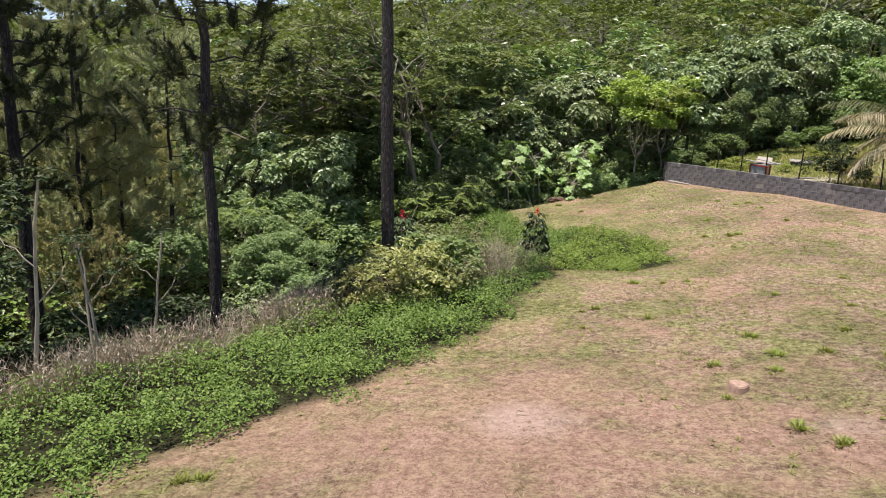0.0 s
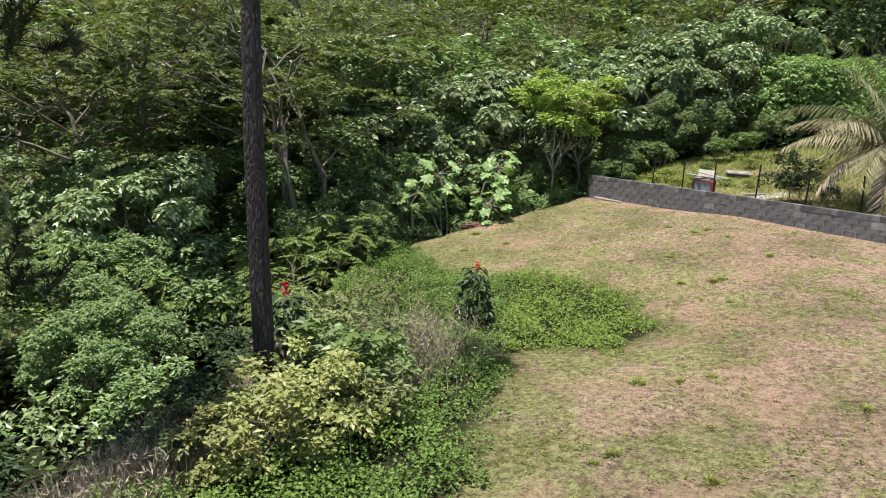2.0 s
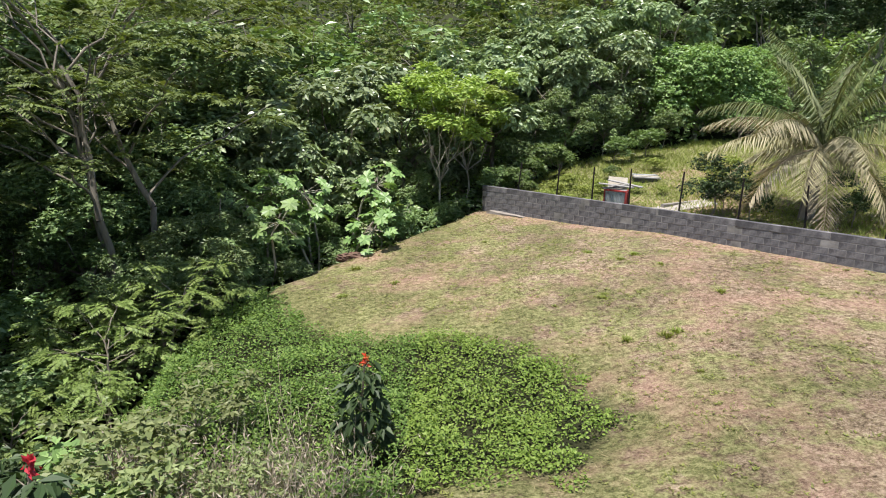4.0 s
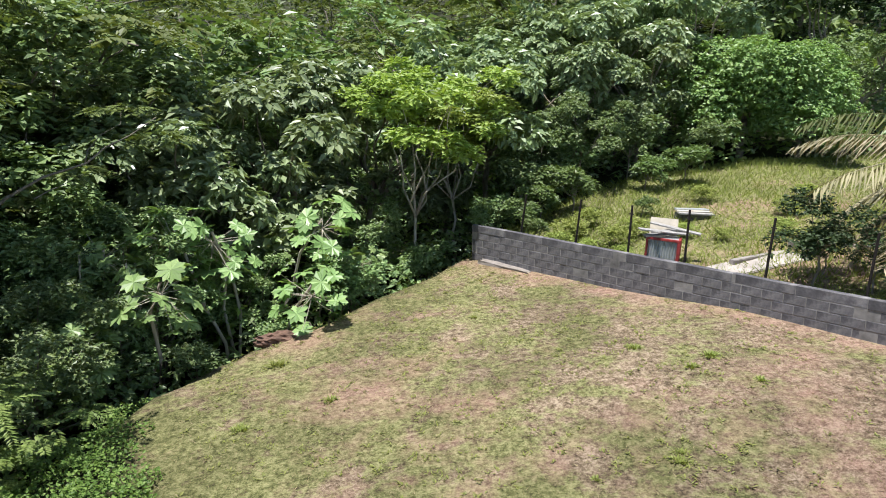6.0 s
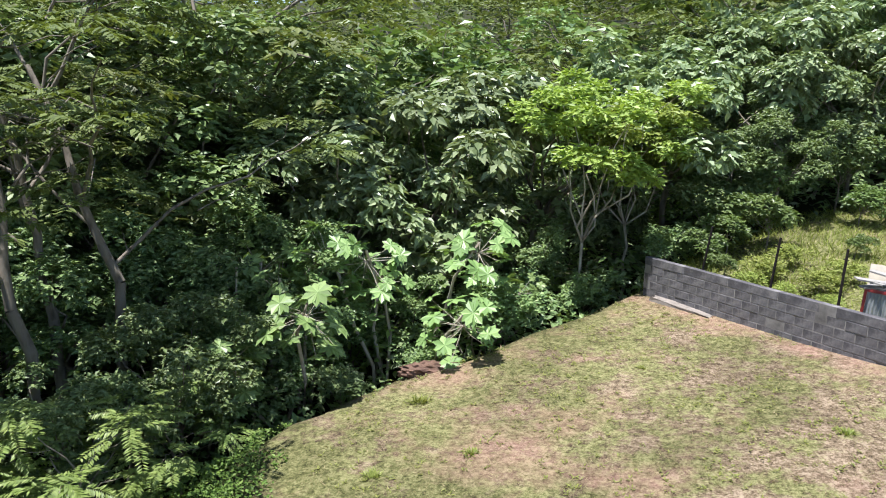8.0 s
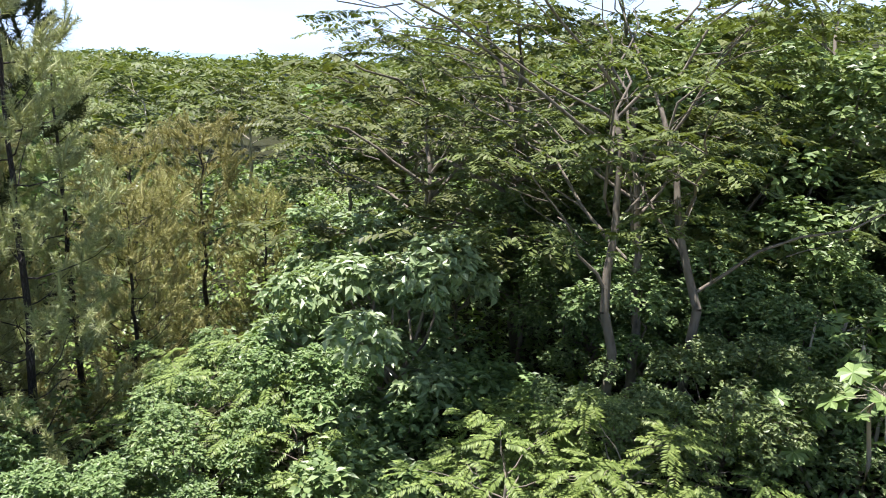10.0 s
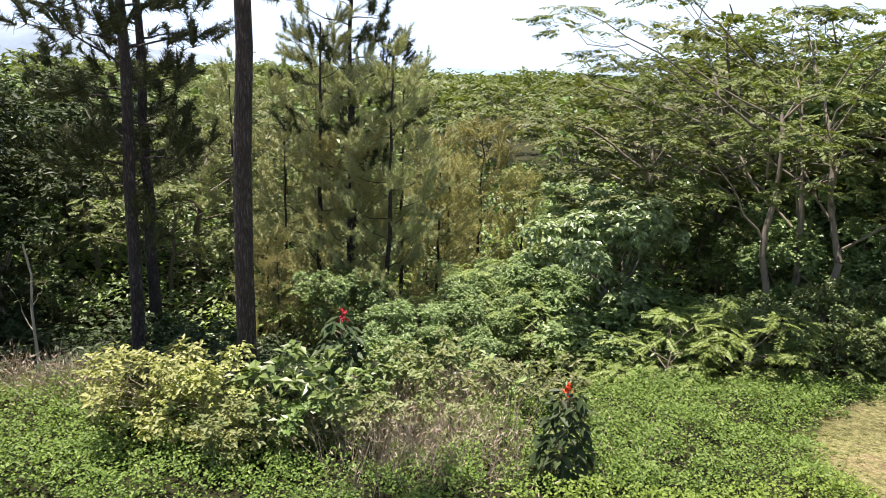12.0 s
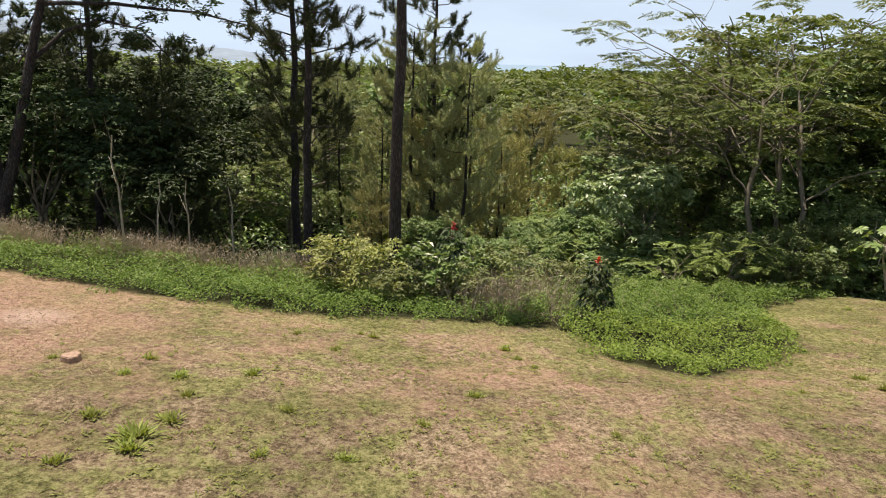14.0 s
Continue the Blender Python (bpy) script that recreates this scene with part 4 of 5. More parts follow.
# ---- undergrowth on the gully floor ----
def undergrowth():
    n = 60000
    r = 6 + 52 * rng.random(n) ** 0.75
    th = rng.uniform(-0.75, 4.0, n)
    x, y = 3 + r * np.cos(th), 15 + r * np.sin(th)
    d = side_distance(x, y, DROP)
    ok = d > 0.7
    x, y, d, r = x[ok], y[ok], d[ok], r[ok]
    lump = 0.5 + 0.5 * np.sin(x * 0.9 + 2 * np.sin(y * 0.45)) * np.sin(y * 1.05 + 1.5 * np.sin(x * 0.5))
    lump = 0.75 * lump + 0.25 * (0.5 + 0.5 * np.sin(x * 2.7 + y) * np.sin(y * 3.1 - x))
    h = (0.35 + 1.9 * lump) * np.clip(d / 2.5, 0.25, 1)
    z = ground_height(x, y) + h * (0.35 + 0.65 * rng.random(len(x)) ** 0.4)
    pick = np.sin(x * 0.7 + 3) * np.sin(y * 0.6 + 1) + rng.normal(size=len(x)) * 0.35
    # where deep shade is painted in by giving plants the darkest leaves
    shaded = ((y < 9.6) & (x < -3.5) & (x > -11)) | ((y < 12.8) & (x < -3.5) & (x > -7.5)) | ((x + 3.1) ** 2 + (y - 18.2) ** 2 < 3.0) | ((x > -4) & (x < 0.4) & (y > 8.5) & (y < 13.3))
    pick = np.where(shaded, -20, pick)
    for lo, hi, mat, lab in ((-30, -9, M_DARK_SHADE_LEAF, "undergrowth with deep shade painted into its dark leaf colour"), (-9, -0.1, M_BROAD2, "tangled dark undergrowth on the gully floor"), (-0.1, 0.45, M_BROAD, "glossy undergrowth on the gully floor"), (0.45, 9, M_FERN, "bright ferny undergrowth on the gully floor")):
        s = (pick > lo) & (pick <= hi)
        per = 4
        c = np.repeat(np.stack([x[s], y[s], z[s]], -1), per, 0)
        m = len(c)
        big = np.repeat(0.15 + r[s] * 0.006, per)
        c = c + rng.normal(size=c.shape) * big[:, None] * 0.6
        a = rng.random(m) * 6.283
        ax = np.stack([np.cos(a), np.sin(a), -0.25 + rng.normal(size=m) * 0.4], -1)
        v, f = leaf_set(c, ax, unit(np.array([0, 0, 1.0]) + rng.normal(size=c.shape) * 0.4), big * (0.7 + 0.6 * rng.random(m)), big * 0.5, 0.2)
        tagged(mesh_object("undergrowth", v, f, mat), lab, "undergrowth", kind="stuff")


undergrowth()


# ---- trees further off in the gully and up the slope ----
def wider_woods():
    kinds = [broad_tree("dark-leaved forest tree among its neighbours", 8.0, 3.2, 14, 220, 6, 0.52, 0.27, M_BROAD2, M_BARK_GREY, 0.45, "forest trees", trunk_r=0.12),
             broad_tree("pale-leaved forest tree among its neighbours", 8.0, 3.0, 14, 220, 6, 0.52, 0.26, M_BROAD, M_BARK_GREY, 0.6, "forest trees", trunk_r=0.12),
             feather_tree("feathery flat-crowned forest tree", 8.0, 4.2, 6, 250, M_FEATHER, M_BARK_PALE, "forest trees", 0.75, 0.40, 0.22, 4, trunk_r=0.13, sprays=4, low=0.5, pad=(0.14, 0.12)),
             broad_tree("fresh green forest tree among its neighbours", 7.5, 2.8, 14, 220, 6, 0.48, 0.24, M_GREEN, M_BARK_GREY, 0.4, "forest trees", trunk_r=0.1)]
    places = [[] for _ in kinds]
    taken = []
    tries = 0
    while sum(map(len, places)) < 140 and tries < 6000:
        tries += 1
        r = 27 + 44 * rng.random() ** 0.85
        th = rng.uniform(-0.55, 3.85)
        x, y = 3 + r * math.cos(th), 15 + r * math.sin(th)
        if float(side_distance(np.array(x), np.array(y), DROP)) < 5 or (10 < x < 24 and 36 < y < 51) or any((x - a) ** 2 + (y - b) ** 2 < 12 for a, b in taken):
            continue
        z = gz(x, y)
        west = math.degrees(math.atan2(4 - x, y - 10))
        if west > 50:
            top = (5.2 if west > 62 else 6.2) - 0.015 * (r - 20) + 0.6 * rng.normal()
            size = min(1.1, max(0.5, (top - z) / 8.0))
        else:
            size = 0.9 + 0.5 * rng.random()
        taken.append((x, y))
        which = rng.choice(4, p=(0.12, 0.06, 0.72, 0.10)) if west > 50 else rng.choice(4, p=(0.28, 0.22, 0.32, 0.18))
        if x < -2 and y < 4:
            which = 0
        places[which].append((x, y, size, rng.random() * 360))
    for proto, where in zip(kinds, places):
        spread(proto, where)


wider_woods()


# ---- far woods ----
def far_woods():
    """Countless far crowns on the slopes, as one mass of foliage."""
    sets = []
    made = 0
    while made < 640:
        x, y = rng.uniform(-420, 170), rng.uniform(-160, 330)
        if made > 460:
            x, y = rng.uniform(-170, -55), rng.uniform(-30, 90)
        elif made > 330:
            x, y = rng.uniform(-70, 70), rng.uniform(66, 140)
        dx, dy = x - 4, y - 15
        dist = math.hypot(dx, dy)
        if dist < 56 or dist > 420 or dist > 56 + 370 * rng.random() ** 1.6 or side_distance(np.array(x), np.array(y), DROP) < 6:
            continue
        if math.degrees(math.atan2(-dx, dy + 5)) > 60 and rng.random() < 0.2:
            continue
        z = gz(x, y)
        h = 9 + 7 * rng.random()
        if math.degrees(math.atan2(-dx, dy + 5)) > 60:
            h = min(h, max(3.0, 5.3 - 0.009 * dist - z + 1.4 * rng.random()))
        r = 2.6 + 2.2 * rng.random() + dist * 0.006
        lumps = [(x + rng.normal() * r * 0.5, y + rng.normal() * r * 0.5, z + h - r * 0.4 - rng.random() * 1.5, r * (0.5 + 0.3 * rng.random()), 0.45) for _ in range(5)]
        lumps.append((x, y, z + h * 0.4, r * 0.8, 0.8))
        big = 0.55 + dist * 0.0035
        sets.append(rosettes(lumps, 44, 5, big, big * 0.5, 0.15, 0.6))
        made += 1
    v, f = joined(sets)
    return tagged(mesh_object("woods", v, f, M_FEATHER), "far wooded slopes with overlapping green crowns", "woods", kind="stuff")


far_woods()


# ---- sea and headland ----
def sea_and_headland():
    k = Nodes("sea_water")
    # base colour lightened with haze and reflected sky
    k.b.inputs["Base Color"].default_value = (0.20, 0.31, 0.40, 1)
    k.b.inputs["Roughness"].default_value = 0.35
    k.bump(k.noise(0.02, 4.0), 0.4, 1.0)
    v = [(-4950, -4900, -28), (-500, -4900, -28), (-500, 4900, -28), (-4950, 4900, -28)]
    tagged(mesh_object("water", v, np.array([[0, 1, 2, 3]]), k.m), "calm blue sea along the horizon", "sea", kind="structure")
    xs, ys = np.linspace(-1, 1, 24), np.linspace(-1, 1, 40)
    gx, gy = np.meshgrid(xs, ys, indexing="ij")
    h = np.clip(1 - gx ** 2, 0, 1) * np.clip(1 - np.abs(gy) ** 1.6, 0, 1) ** 0.8
    h = h * (125 + 22 * np.sin(gy * 7) + 12 * np.sin(gy * 17 + gx * 4)) - 29
    v = np.stack([-3300 + gx * 350, -1500 + gy * 1150, h], -1).reshape(-1, 3)
    i, j = np.meshgrid(np.arange(23), np.arange(39), indexing="ij")
    q = np.stack([i * 40 + j, (i + 1) * 40 + j, (i + 1) * 40 + j + 1, i * 40 + j + 1], -1).reshape(-1, 4)
    # distance haze is painted into the blue-grey hill colour
    m = plain_material("haze_tinted_hill", (0.20, 0.26, 0.33), 1.0, 0, 0.15, 0.01, 0.0)
    tagged(mesh_object("headland", v, q, m, smooth=True), "headland across the sea, tinted blue with painted haze", "hill", kind="structure")


sea_and_headland()


# ---- block wall ----
def wall_place(s, off=0.0):
    """A point at s metres along the wall, off metres behind its face."""
    d = (WALL_B - WALL_A) / np.linalg.norm(WALL_B - WALL_A)
    nrm = np.array([-d[1], d[0]])
    return WALL_A + d * s + nrm * off


WALL_LEN = float(np.linalg.norm(WALL_B - WALL_A))
WALL_RISE = 0.070
WALL_TOP = 1.07
COURSE, BLOCK, THICK = 0.19, 0.40, 0.15


def block_material():
    k = Nodes("concrete_block")
    obi = k.t.nodes.new("ShaderNodeObjectInfo")
    n = k.noise(3.0, 6.0, 0.7)
    col = k.ramp(n, [(0.3, (0.046, 0.044, 0.049)), (0.5, (0.105, 0.10, 0.107)), (0.70, (0.235, 0.224, 0.226))])
    hsv = k.add("ShaderNodeHueSaturation")
    k.link(col, hsv.inputs["Color"])
    k.link(k.math("ADD", k.math("MULTIPLY", obi.outputs["Random"], 0.22), 0.86), hsv.inputs["Value"])
    k.link(hsv.outputs[0], k.b.inputs["Base Color"])
    k.b.inputs["Roughness"].default_value = 0.95
    k.bump(k.noise(60.0, 4.0, 0.8), 0.7, 0.006)
    return k.m


M_BLOCK = block_material()
M_MORTAR = plain_material("mortar", (0.20, 0.19, 0.182), 0.95, 0, 0.6, 2.0, 0.5)


def build_wall():
    wall = thing("wall_north", Matrix.Identity(4), "grey concrete block wall stepping up along the lawn", "wall", kind="structure")
    d = (WALL_B - WALL_A) / WALL_LEN
    ang = math.degrees(math.atan2(d[1], d[0]))
    slope = math.atan(WALL_RISE)
    m0 = pose(WALL_A[0], WALL_A[1], WALL_TOP, 0, 0, ang) @ pose(0, 0, 0, 0, -math.degrees(slope), 0)
    rows, full = 7, WALL_LEN / math.cos(slope)
    # core behind the blocks shows as recessed joints
    core = bmesh.new()
    bmesh.ops.create_cube(core, size=1.0, matrix=Matrix.Translation((full / 2, THICK / 2, -rows * COURSE / 2 - 0.004)) @ Matrix.Diagonal((full - 0.01, THICK - 0.006, rows * COURSE - 0.01, 1)))
    part("mortar_core", core, M_MORTAR, wall).matrix_basis = m0
    def block_mesh(length, height):
        bm = bmesh.new()
        bmesh.ops.create_cube(bm, size=1.0, matrix=Matrix.Diagonal((length, THICK, height, 1)))
        bmesh.ops.bevel(bm, geom=bm.edges[:], offset=0.008, segments=1, affect="EDGES")
        me = bpy.data.meshes.new("block")
        bm.to_mesh(me)
        bm.free()
        me.materials.append(M_BLOCK)
        return me
    whole, cap = block_mesh(BLOCK - 0.012, COURSE - 0.013), block_mesh(BLOCK * 3 - 0.006, COURSE - 0.008)
    for r in range(rows):
        if r == 0:
            n = int(full / (BLOCK * 3))
            places, me = [(i + 0.5) * BLOCK * 3 for i in range(n)], cap
        else:
            n = int(full / BLOCK)
            places, me = [(i + 0.5 + 0.5 * (r % 2)) * BLOCK for i in range(n - r % 2)], whole
        for s in places:
            ob = new("block", me)
            ob.parent = wall
            ob.matrix_basis = m0 @ pose(s, THICK / 2 - 0.002 + rng.normal() * 0.003, -(r + 0.5) * COURSE, 0, rng.normal() * 0.25, rng.normal() * 0.2)
    return wall


build_wall()


def wall_footing():
    bm = bmesh.new()
    bmesh.ops.create_cube(bm, size=1.0, matrix=Matrix.Diagonal((1.7, 0.2, 0.26, 1)))
    bmesh.ops.subdivide_edges(bm, edges=bm.edges[:], cuts=3)
    for v in bm.verts:
        v.co += Vector(rng.normal(size=3) * 0.012)
    x, y = wall_place(1.35, -0.10)
    d = WALL_B - WALL_A
    base = thing("footing", pose(x, y, gz(x, y) - 0.08, 0, -3.5, math.degrees(math.atan2(d[1], d[0]))), "rough pale concrete footing at the wall's foot", "footing")
    part("strip", bm, plain_material("pale_concrete", (0.24, 0.21, 0.185), 0.95, 0, 0.3, 7.0, 0.6), base)


wall_footing()


def fence_posts():
    """Thin rusty stakes behind the wall."""
    m = plain_material("rusty_steel", (0.035, 0.028, 0.026), 0.8, 0.6, 0.4, 12.0)
    base = thing("fence_post", Matrix.Identity(4), "thin rusty steel fence stake behind the wall", "post", "fence stakes")
    bm = bmesh.new()
    bmesh.ops.create_cone(bm, cap_ends=True, segments=8, radius1=0.028, radius2=0.024, depth=1.9, matrix=Matrix.Translation((0, 0, 0.75)))
    part("stake", bm, m, base)
    bm = bmesh.new()
    bmesh.ops.create_cone(bm, cap_ends=True, segments=6, radius1=0.012, radius2=0.012, depth=0.12, matrix=Matrix.Translation((0, 0, 1.5)) @ Matrix.Rotation(math.pi / 2, 4, "X"))
    part("hook", bm, m, base)
    first = True
    for i, s in enumerate((1.2, 3.0, 4.5, 5.9, 7.6, 9.4, 11.2, 13.0, 14.8, 16.6)):
        x, y = wall_place(s, 0.55)
        mm = pose(x, y, gz(x, y), rng.normal() * 2, rng.normal() * 2, rng.random() * 90)
        if first:
            base.matrix_basis, first = mm, False
        else:
            copy_thing(base, mm)


fence_posts()


# ---- the yard behind the wall ----
def yard_grass():
    n = 100000
    x, y = rng.uniform(4, 34, n), rng.uniform(17, 44, n)
    wl = np.array([WALL_A, WALL_B])
    ok = (side_distance(x, y, wl) > 0.35) & (side_distance(x, y, DROP) < 1.5)
    x, y = x[ok], y[ok]
    pos = np.stack([x, y, ground_height(x, y) - 0.02], -1)
    tall = 0.07 + 0.15 * (0.5 + 0.5 * np.sin(x * 1.1) * np.sin(y * 0.9 + x * 0.4)) + 0.08 * rng.random(len(x))
    ax = np.stack([rng.normal(size=len(x)) * 0.12, rng.normal(size=len(x)) * 0.12, tall], -1)
    tagged(mesh_object("yard_grass", *blade_set(pos, ax, 0.028), M_YARD), "unkempt yellow-green grass behind the wall", "grass", kind="stuff")


yard_grass()


def box_part(name, size, at, material, parent, label="", bevel=0.01, rot=(0, 0, 0)):
    bm = bmesh.new()
    bmesh.ops.create_cube(bm, size=1.0, matrix=Matrix.Diagonal((*size, 1)))
    bmesh.ops.bevel(bm, geom=bm.edges[:], offset=bevel, segments=2, affect="EDGES")
    ob = part(name, bm, material, parent, label)
    ob.matrix_basis = pose(*at, *rot)
    return ob


def yard_things():
    red = plain_material("red_paint", (0.34, 0.045, 0.04), 0.6, 0, 0.35, 8.0)
    tin = plain_material("weathered_tin", (0.42, 0.44, 0.44), 0.45, 0.3, 0.25, 5.0)
    cream = plain_material("cream_board", (0.46, 0.41, 0.33), 0.8, 0, 0.15, 6.0)
    grey = plain_material("grey_plank", (0.30, 0.285, 0.265), 0.85, 0, 0.3, 7.0)
    dark = plain_material("dark_block", (0.10, 0.10, 0.10), 0.9, 0, 0.3, 6.0)
    conc = plain_material("yard_concrete", (0.26, 0.235, 0.21), 0.9, 0, 0.25, 4.0)
    x, y = 9.25, 30.75
    b = thing("cabinet", pose(x, y, gz(x, y) - 0.22, 0, 0, -22) @ Matrix.Diagonal((0.8, 0.85, 0.92, 1)), "red-framed cabinet with grey corrugated panels", "cabinet")
    body = box_part("body", (0.80, 0.52, 0.98), (0, 0, 0.52), tin, b)
    n = 41
    u = np.linspace(-0.36, 0.36, n)
    w = -0.275 + 0.012 * np.sin(np.arange(n) * math.pi / 2)
    v = np.concatenate([np.stack([u, w, np.full(n, 0.08)], -1), np.stack([u, w, np.full(n, 0.95)], -1)])
    i = np.arange(n - 1)
    mesh_object("corrugated_panel", v, np.stack([i, i + 1, i + 1 + n, i + n], -1), tin, b)
    for at, size in (((0, -0.28, 1.0), (0.92, 0.06, 0.06)), ((-0.43, -0.28, 0.5), (0.06, 0.06, 1.0)), ((0.43, -0.28, 0.5), (0.09, 0.06, 1.0)), ((0.43, 0.26, 0.5), (0.07, 0.06, 1.0)), ((0.43, 0, 1.0), (0.06, 0.5, 0.06))):
        box_part("frame_bar", size, at, red, b, "red painted bar")
    m = thing("plank", pose(x + 0.05, y + 0.1, gz(x, y) + 0.77, 4, -3, 20), "weathered grey plank laid over the cabinet", "plank", "loose planks")
    box_part("board", (1.15, 0.16, 0.03), (0, 0, 0), grey, m, bevel=0.004)
    for dx, dy, dz, rz in ((0.1, 0.2, 0.04, 48), (-0.05, -0.05, 0.075, 5), (0.3, 0.25, 0.10, -30)):
        copy_thing(m, pose(x + dx, y + dy, gz(x, y) + 0.77 + dz, 2, 5, rz))
    c = thing("panel", pose(x + 0.1, y + 0.42, gz(x, y) + 0.42, 62, 0, -15), "cream panel leaning behind the cabinet", "panel")
    box_part("sheet", (0.62, 1.3, 0.03), (0, 0, 0), cream, c, bevel=0.004)
    px, py = 11.15, 34.5
    s = thing("board_stack", pose(px, py, gz(px, py) - 0.12, 0, 0, 12), "stack of pale boards on a dark block", "stack")
    box_part("base", (0.8, 0.45, 0.26), (0, 0, 0.13), dark, s)
    for k in range(3):
        box_part("board", (1.05, 0.2, 0.04), (0.05 * k, -0.2 + 0.2 * k, 0.29 + 0.02 * k), (grey, cream, tin)[k], s, bevel=0.004, rot=(0, 2, 3 * k))
    for (ax, ay), (bx, by) in (((10.6, 30.2), (12.4, 31.4)), ((12.4, 31.4), (14.6, 31.3))):
        ln = math.hypot(bx - ax, by - ay)
        k = thing("kerb", pose((ax + bx) / 2, (ay + by) / 2, gz((ax + bx) / 2, (ay + by) / 2), 0, 0, math.degrees(math.atan2(by - ay, bx - ax))), "low concrete kerb across the rough yard", "kerb", "yard kerbs")
        box_part("edge", (ln, 0.14, 0.3), (0, 0, -0.06), conc, k, bevel=0.015)
    sl = thing("concrete_strip", pose(11.3, 30.35, gz(11.3, 30.35) + 0.0, 0, -4, 28), "worn pale concrete strip beside the yard kerb", "slab")
    box_part("slab", (2.6, 0.75, 0.12), (0, 0, 0), plain_material("worn_concrete", (0.36, 0.32, 0.28), 0.95, 0, 0.3, 3.0, 0.6), sl, bevel=0.02)
    sh = broad_tree("dark small-leaved bush behind the wall", 1.9, 0.95, 8, 420, 5, 0.11, 0.06, M_DARK_SHADE_LEAF, M_BARK_GREY, 0.4, "yard bushes", "shrub", 0.03)
    spread(sh, [(11.7, 28.7, 1.0, 0), (12.6, 28.3, 0.7, 100), (15.8, 26.6, 0.6, 200), (15.0, 27.2, 0.8, 40), (12.2, 29.4, .6, 300)])
    fresh = broad_tree("bright leafy bush at the yard's far side", 1.6, 1.0, 7, 380, 6, 0.16, 0.07, M_GREEN, M_BARK_GREY, 0.3, "yard bushes", "shrub", 0.03)
    spread(fresh, [(8.2, 36.0, 0.9, 0), (12.2, 38.3, 0.8, 80), (17.5, 39.4, .9, 240), (6.5, 34.7, 0.6, 300), (7.2, 35.6, .7, 30), (10.6, 37.6, .7, 200), (6.9, 33.7, .4, 10), (9.9, 35.0, .35, 170)])
    low = broad_tree("low leafy weed clump behind the wall", 0.75, 0.7, 9, 230, 5, 0.12, 0.05, M_YARD, M_BARK_GREY, 0.2, "weed clumps", "shrub", 0.012, zlow=0.3)
    spread(low, [(7.3, 33.0, 0.54, 0), (7.9, 32.3, 0.48, 60), (8.6, 31.6, 0.42, 120), (8.6, 32.6, 0.66, 180), (7.7, 33.5, 0.72, 240), (9.2, 33.2, 0.66, 300), (10.4, 32.8, 0.48, 30), (12.8, 32.6, 0.54, 90), (13.6, 34.2, 0.60, 150), (11.9, 36.0, 0.66, 210), (14.8, 35.6, 0.66, 270), (16.4, 33.6, 0.60, 330), (8.3, 34.4, 0.72, 45), (10.0, 29.6, 0.30, 10), (11.2, 32.4, 0.42, 100)])


yard_things()


# ---- coconut palm ----
def palm():
    base = thing("palm_tree", pose(14.2, 28.3, gz(14.2, 28.3)), "young coconut palm with bleached drooping fronds", "palm")
    t = np.linspace(0, 1, 10)
    trunk = tube(np.stack([0.12 * t, 0.05 * t, -0.4 + 2.5 * t], -1), 0.24 - 0.07 * t + 0.012 * np.sin(np.arange(10) * 3.1), 10)
    mesh_object("trunk", *trunk, M_BARK_GREY, base, smooth=True)
    top = np.array([0.12, 0.05, 2.05])
    for i in range(30):
        th = i * 2.4 + rng.random() * 0.4
        rise = 1.55 - 1.75 * (i / 29)
        skin = M_PALM if i < 11 else M_PALM_OLD if i < 25 else M_TAN
        ln = (3.5 if i < 15 else 2.9) + 0.5 * rng.random()
        bow = (0.75 if i < 9 else 1.2) + 0.4 * rng.random()
        u = np.linspace(0, 1, 34)
        ang = np.linspace(rise, rise - bow, 34)
        step = ln / 33
        hor = np.concatenate([[0], np.cumsum(np.cos(ang[:-1]) * step)])
        ver = np.concatenate([[0], np.cumsum(np.sin(ang[:-1]) * step)])
        hd = np.array([math.cos(th), math.sin(th), 0])
        sd = np.array([-math.sin(th), math.cos(th), 0])
        line = top + hd * hor[:, None] + np.array([0, 0, 1.0]) * ver[:, None]
        rib = mesh_object("frond", *tube(line[::3], np.linspace(0.028, 0.006, len(line[::3])), 5), skin, base)
        sets = []
        for s in (1, -1):
            for rep in range(2):
                p = line[5:] + (line[5] - line[4]) * 0.5 * rep
                n = len(p)
                ax = hd * 0.5 + sd * s * (0.75 + 0.2 * rng.random((n, 1))) + np.array([0, 0, -0.85]) + rng.normal(size=(n, 3)) * 0.14
                lw = 0.75 * np.sin((0.2 + 0.72 * u[5:]) * np.pi) + 0.12
                sets.append(leaf_set(p, ax, np.tile([0, 0, 1.0], (n, 1)), lw, 0.04, 0.2, 0.3))
        mesh_object("leaf_blade", *joined(sets), skin, rib)


palm()


# ---- ground cover ----
def inside_cover(n, lo=0.0):
    """Random points between the lawn's edge and the top of the drop."""
    got = []
    while sum(len(g) for g in got) < n:
        q = np.stack([rng.uniform(-6, 8, 4 * n), rng.uniform(-6, 27, 4 * n)], -1)
        e = side_distance(q[:, 0], q[:, 1], EDGE) + 0.25 * np.sin(q[:, 1] * 2.1) * np.sin(q[:, 0] * 1.7 + q[:, 1]) + 0.22 * np.sin(q[:, 1] * 5.3 + q[:, 0]) * np.sin(q[:, 0] * 4.7 - q[:, 1]) + 0.12 * rng.normal(size=len(q))
        d = side_distance(q[:, 0], q[:, 1], DROP)
        got.append(q[(e > lo) & (d < 0.9)])
    return np.concatenate(got)[:n]


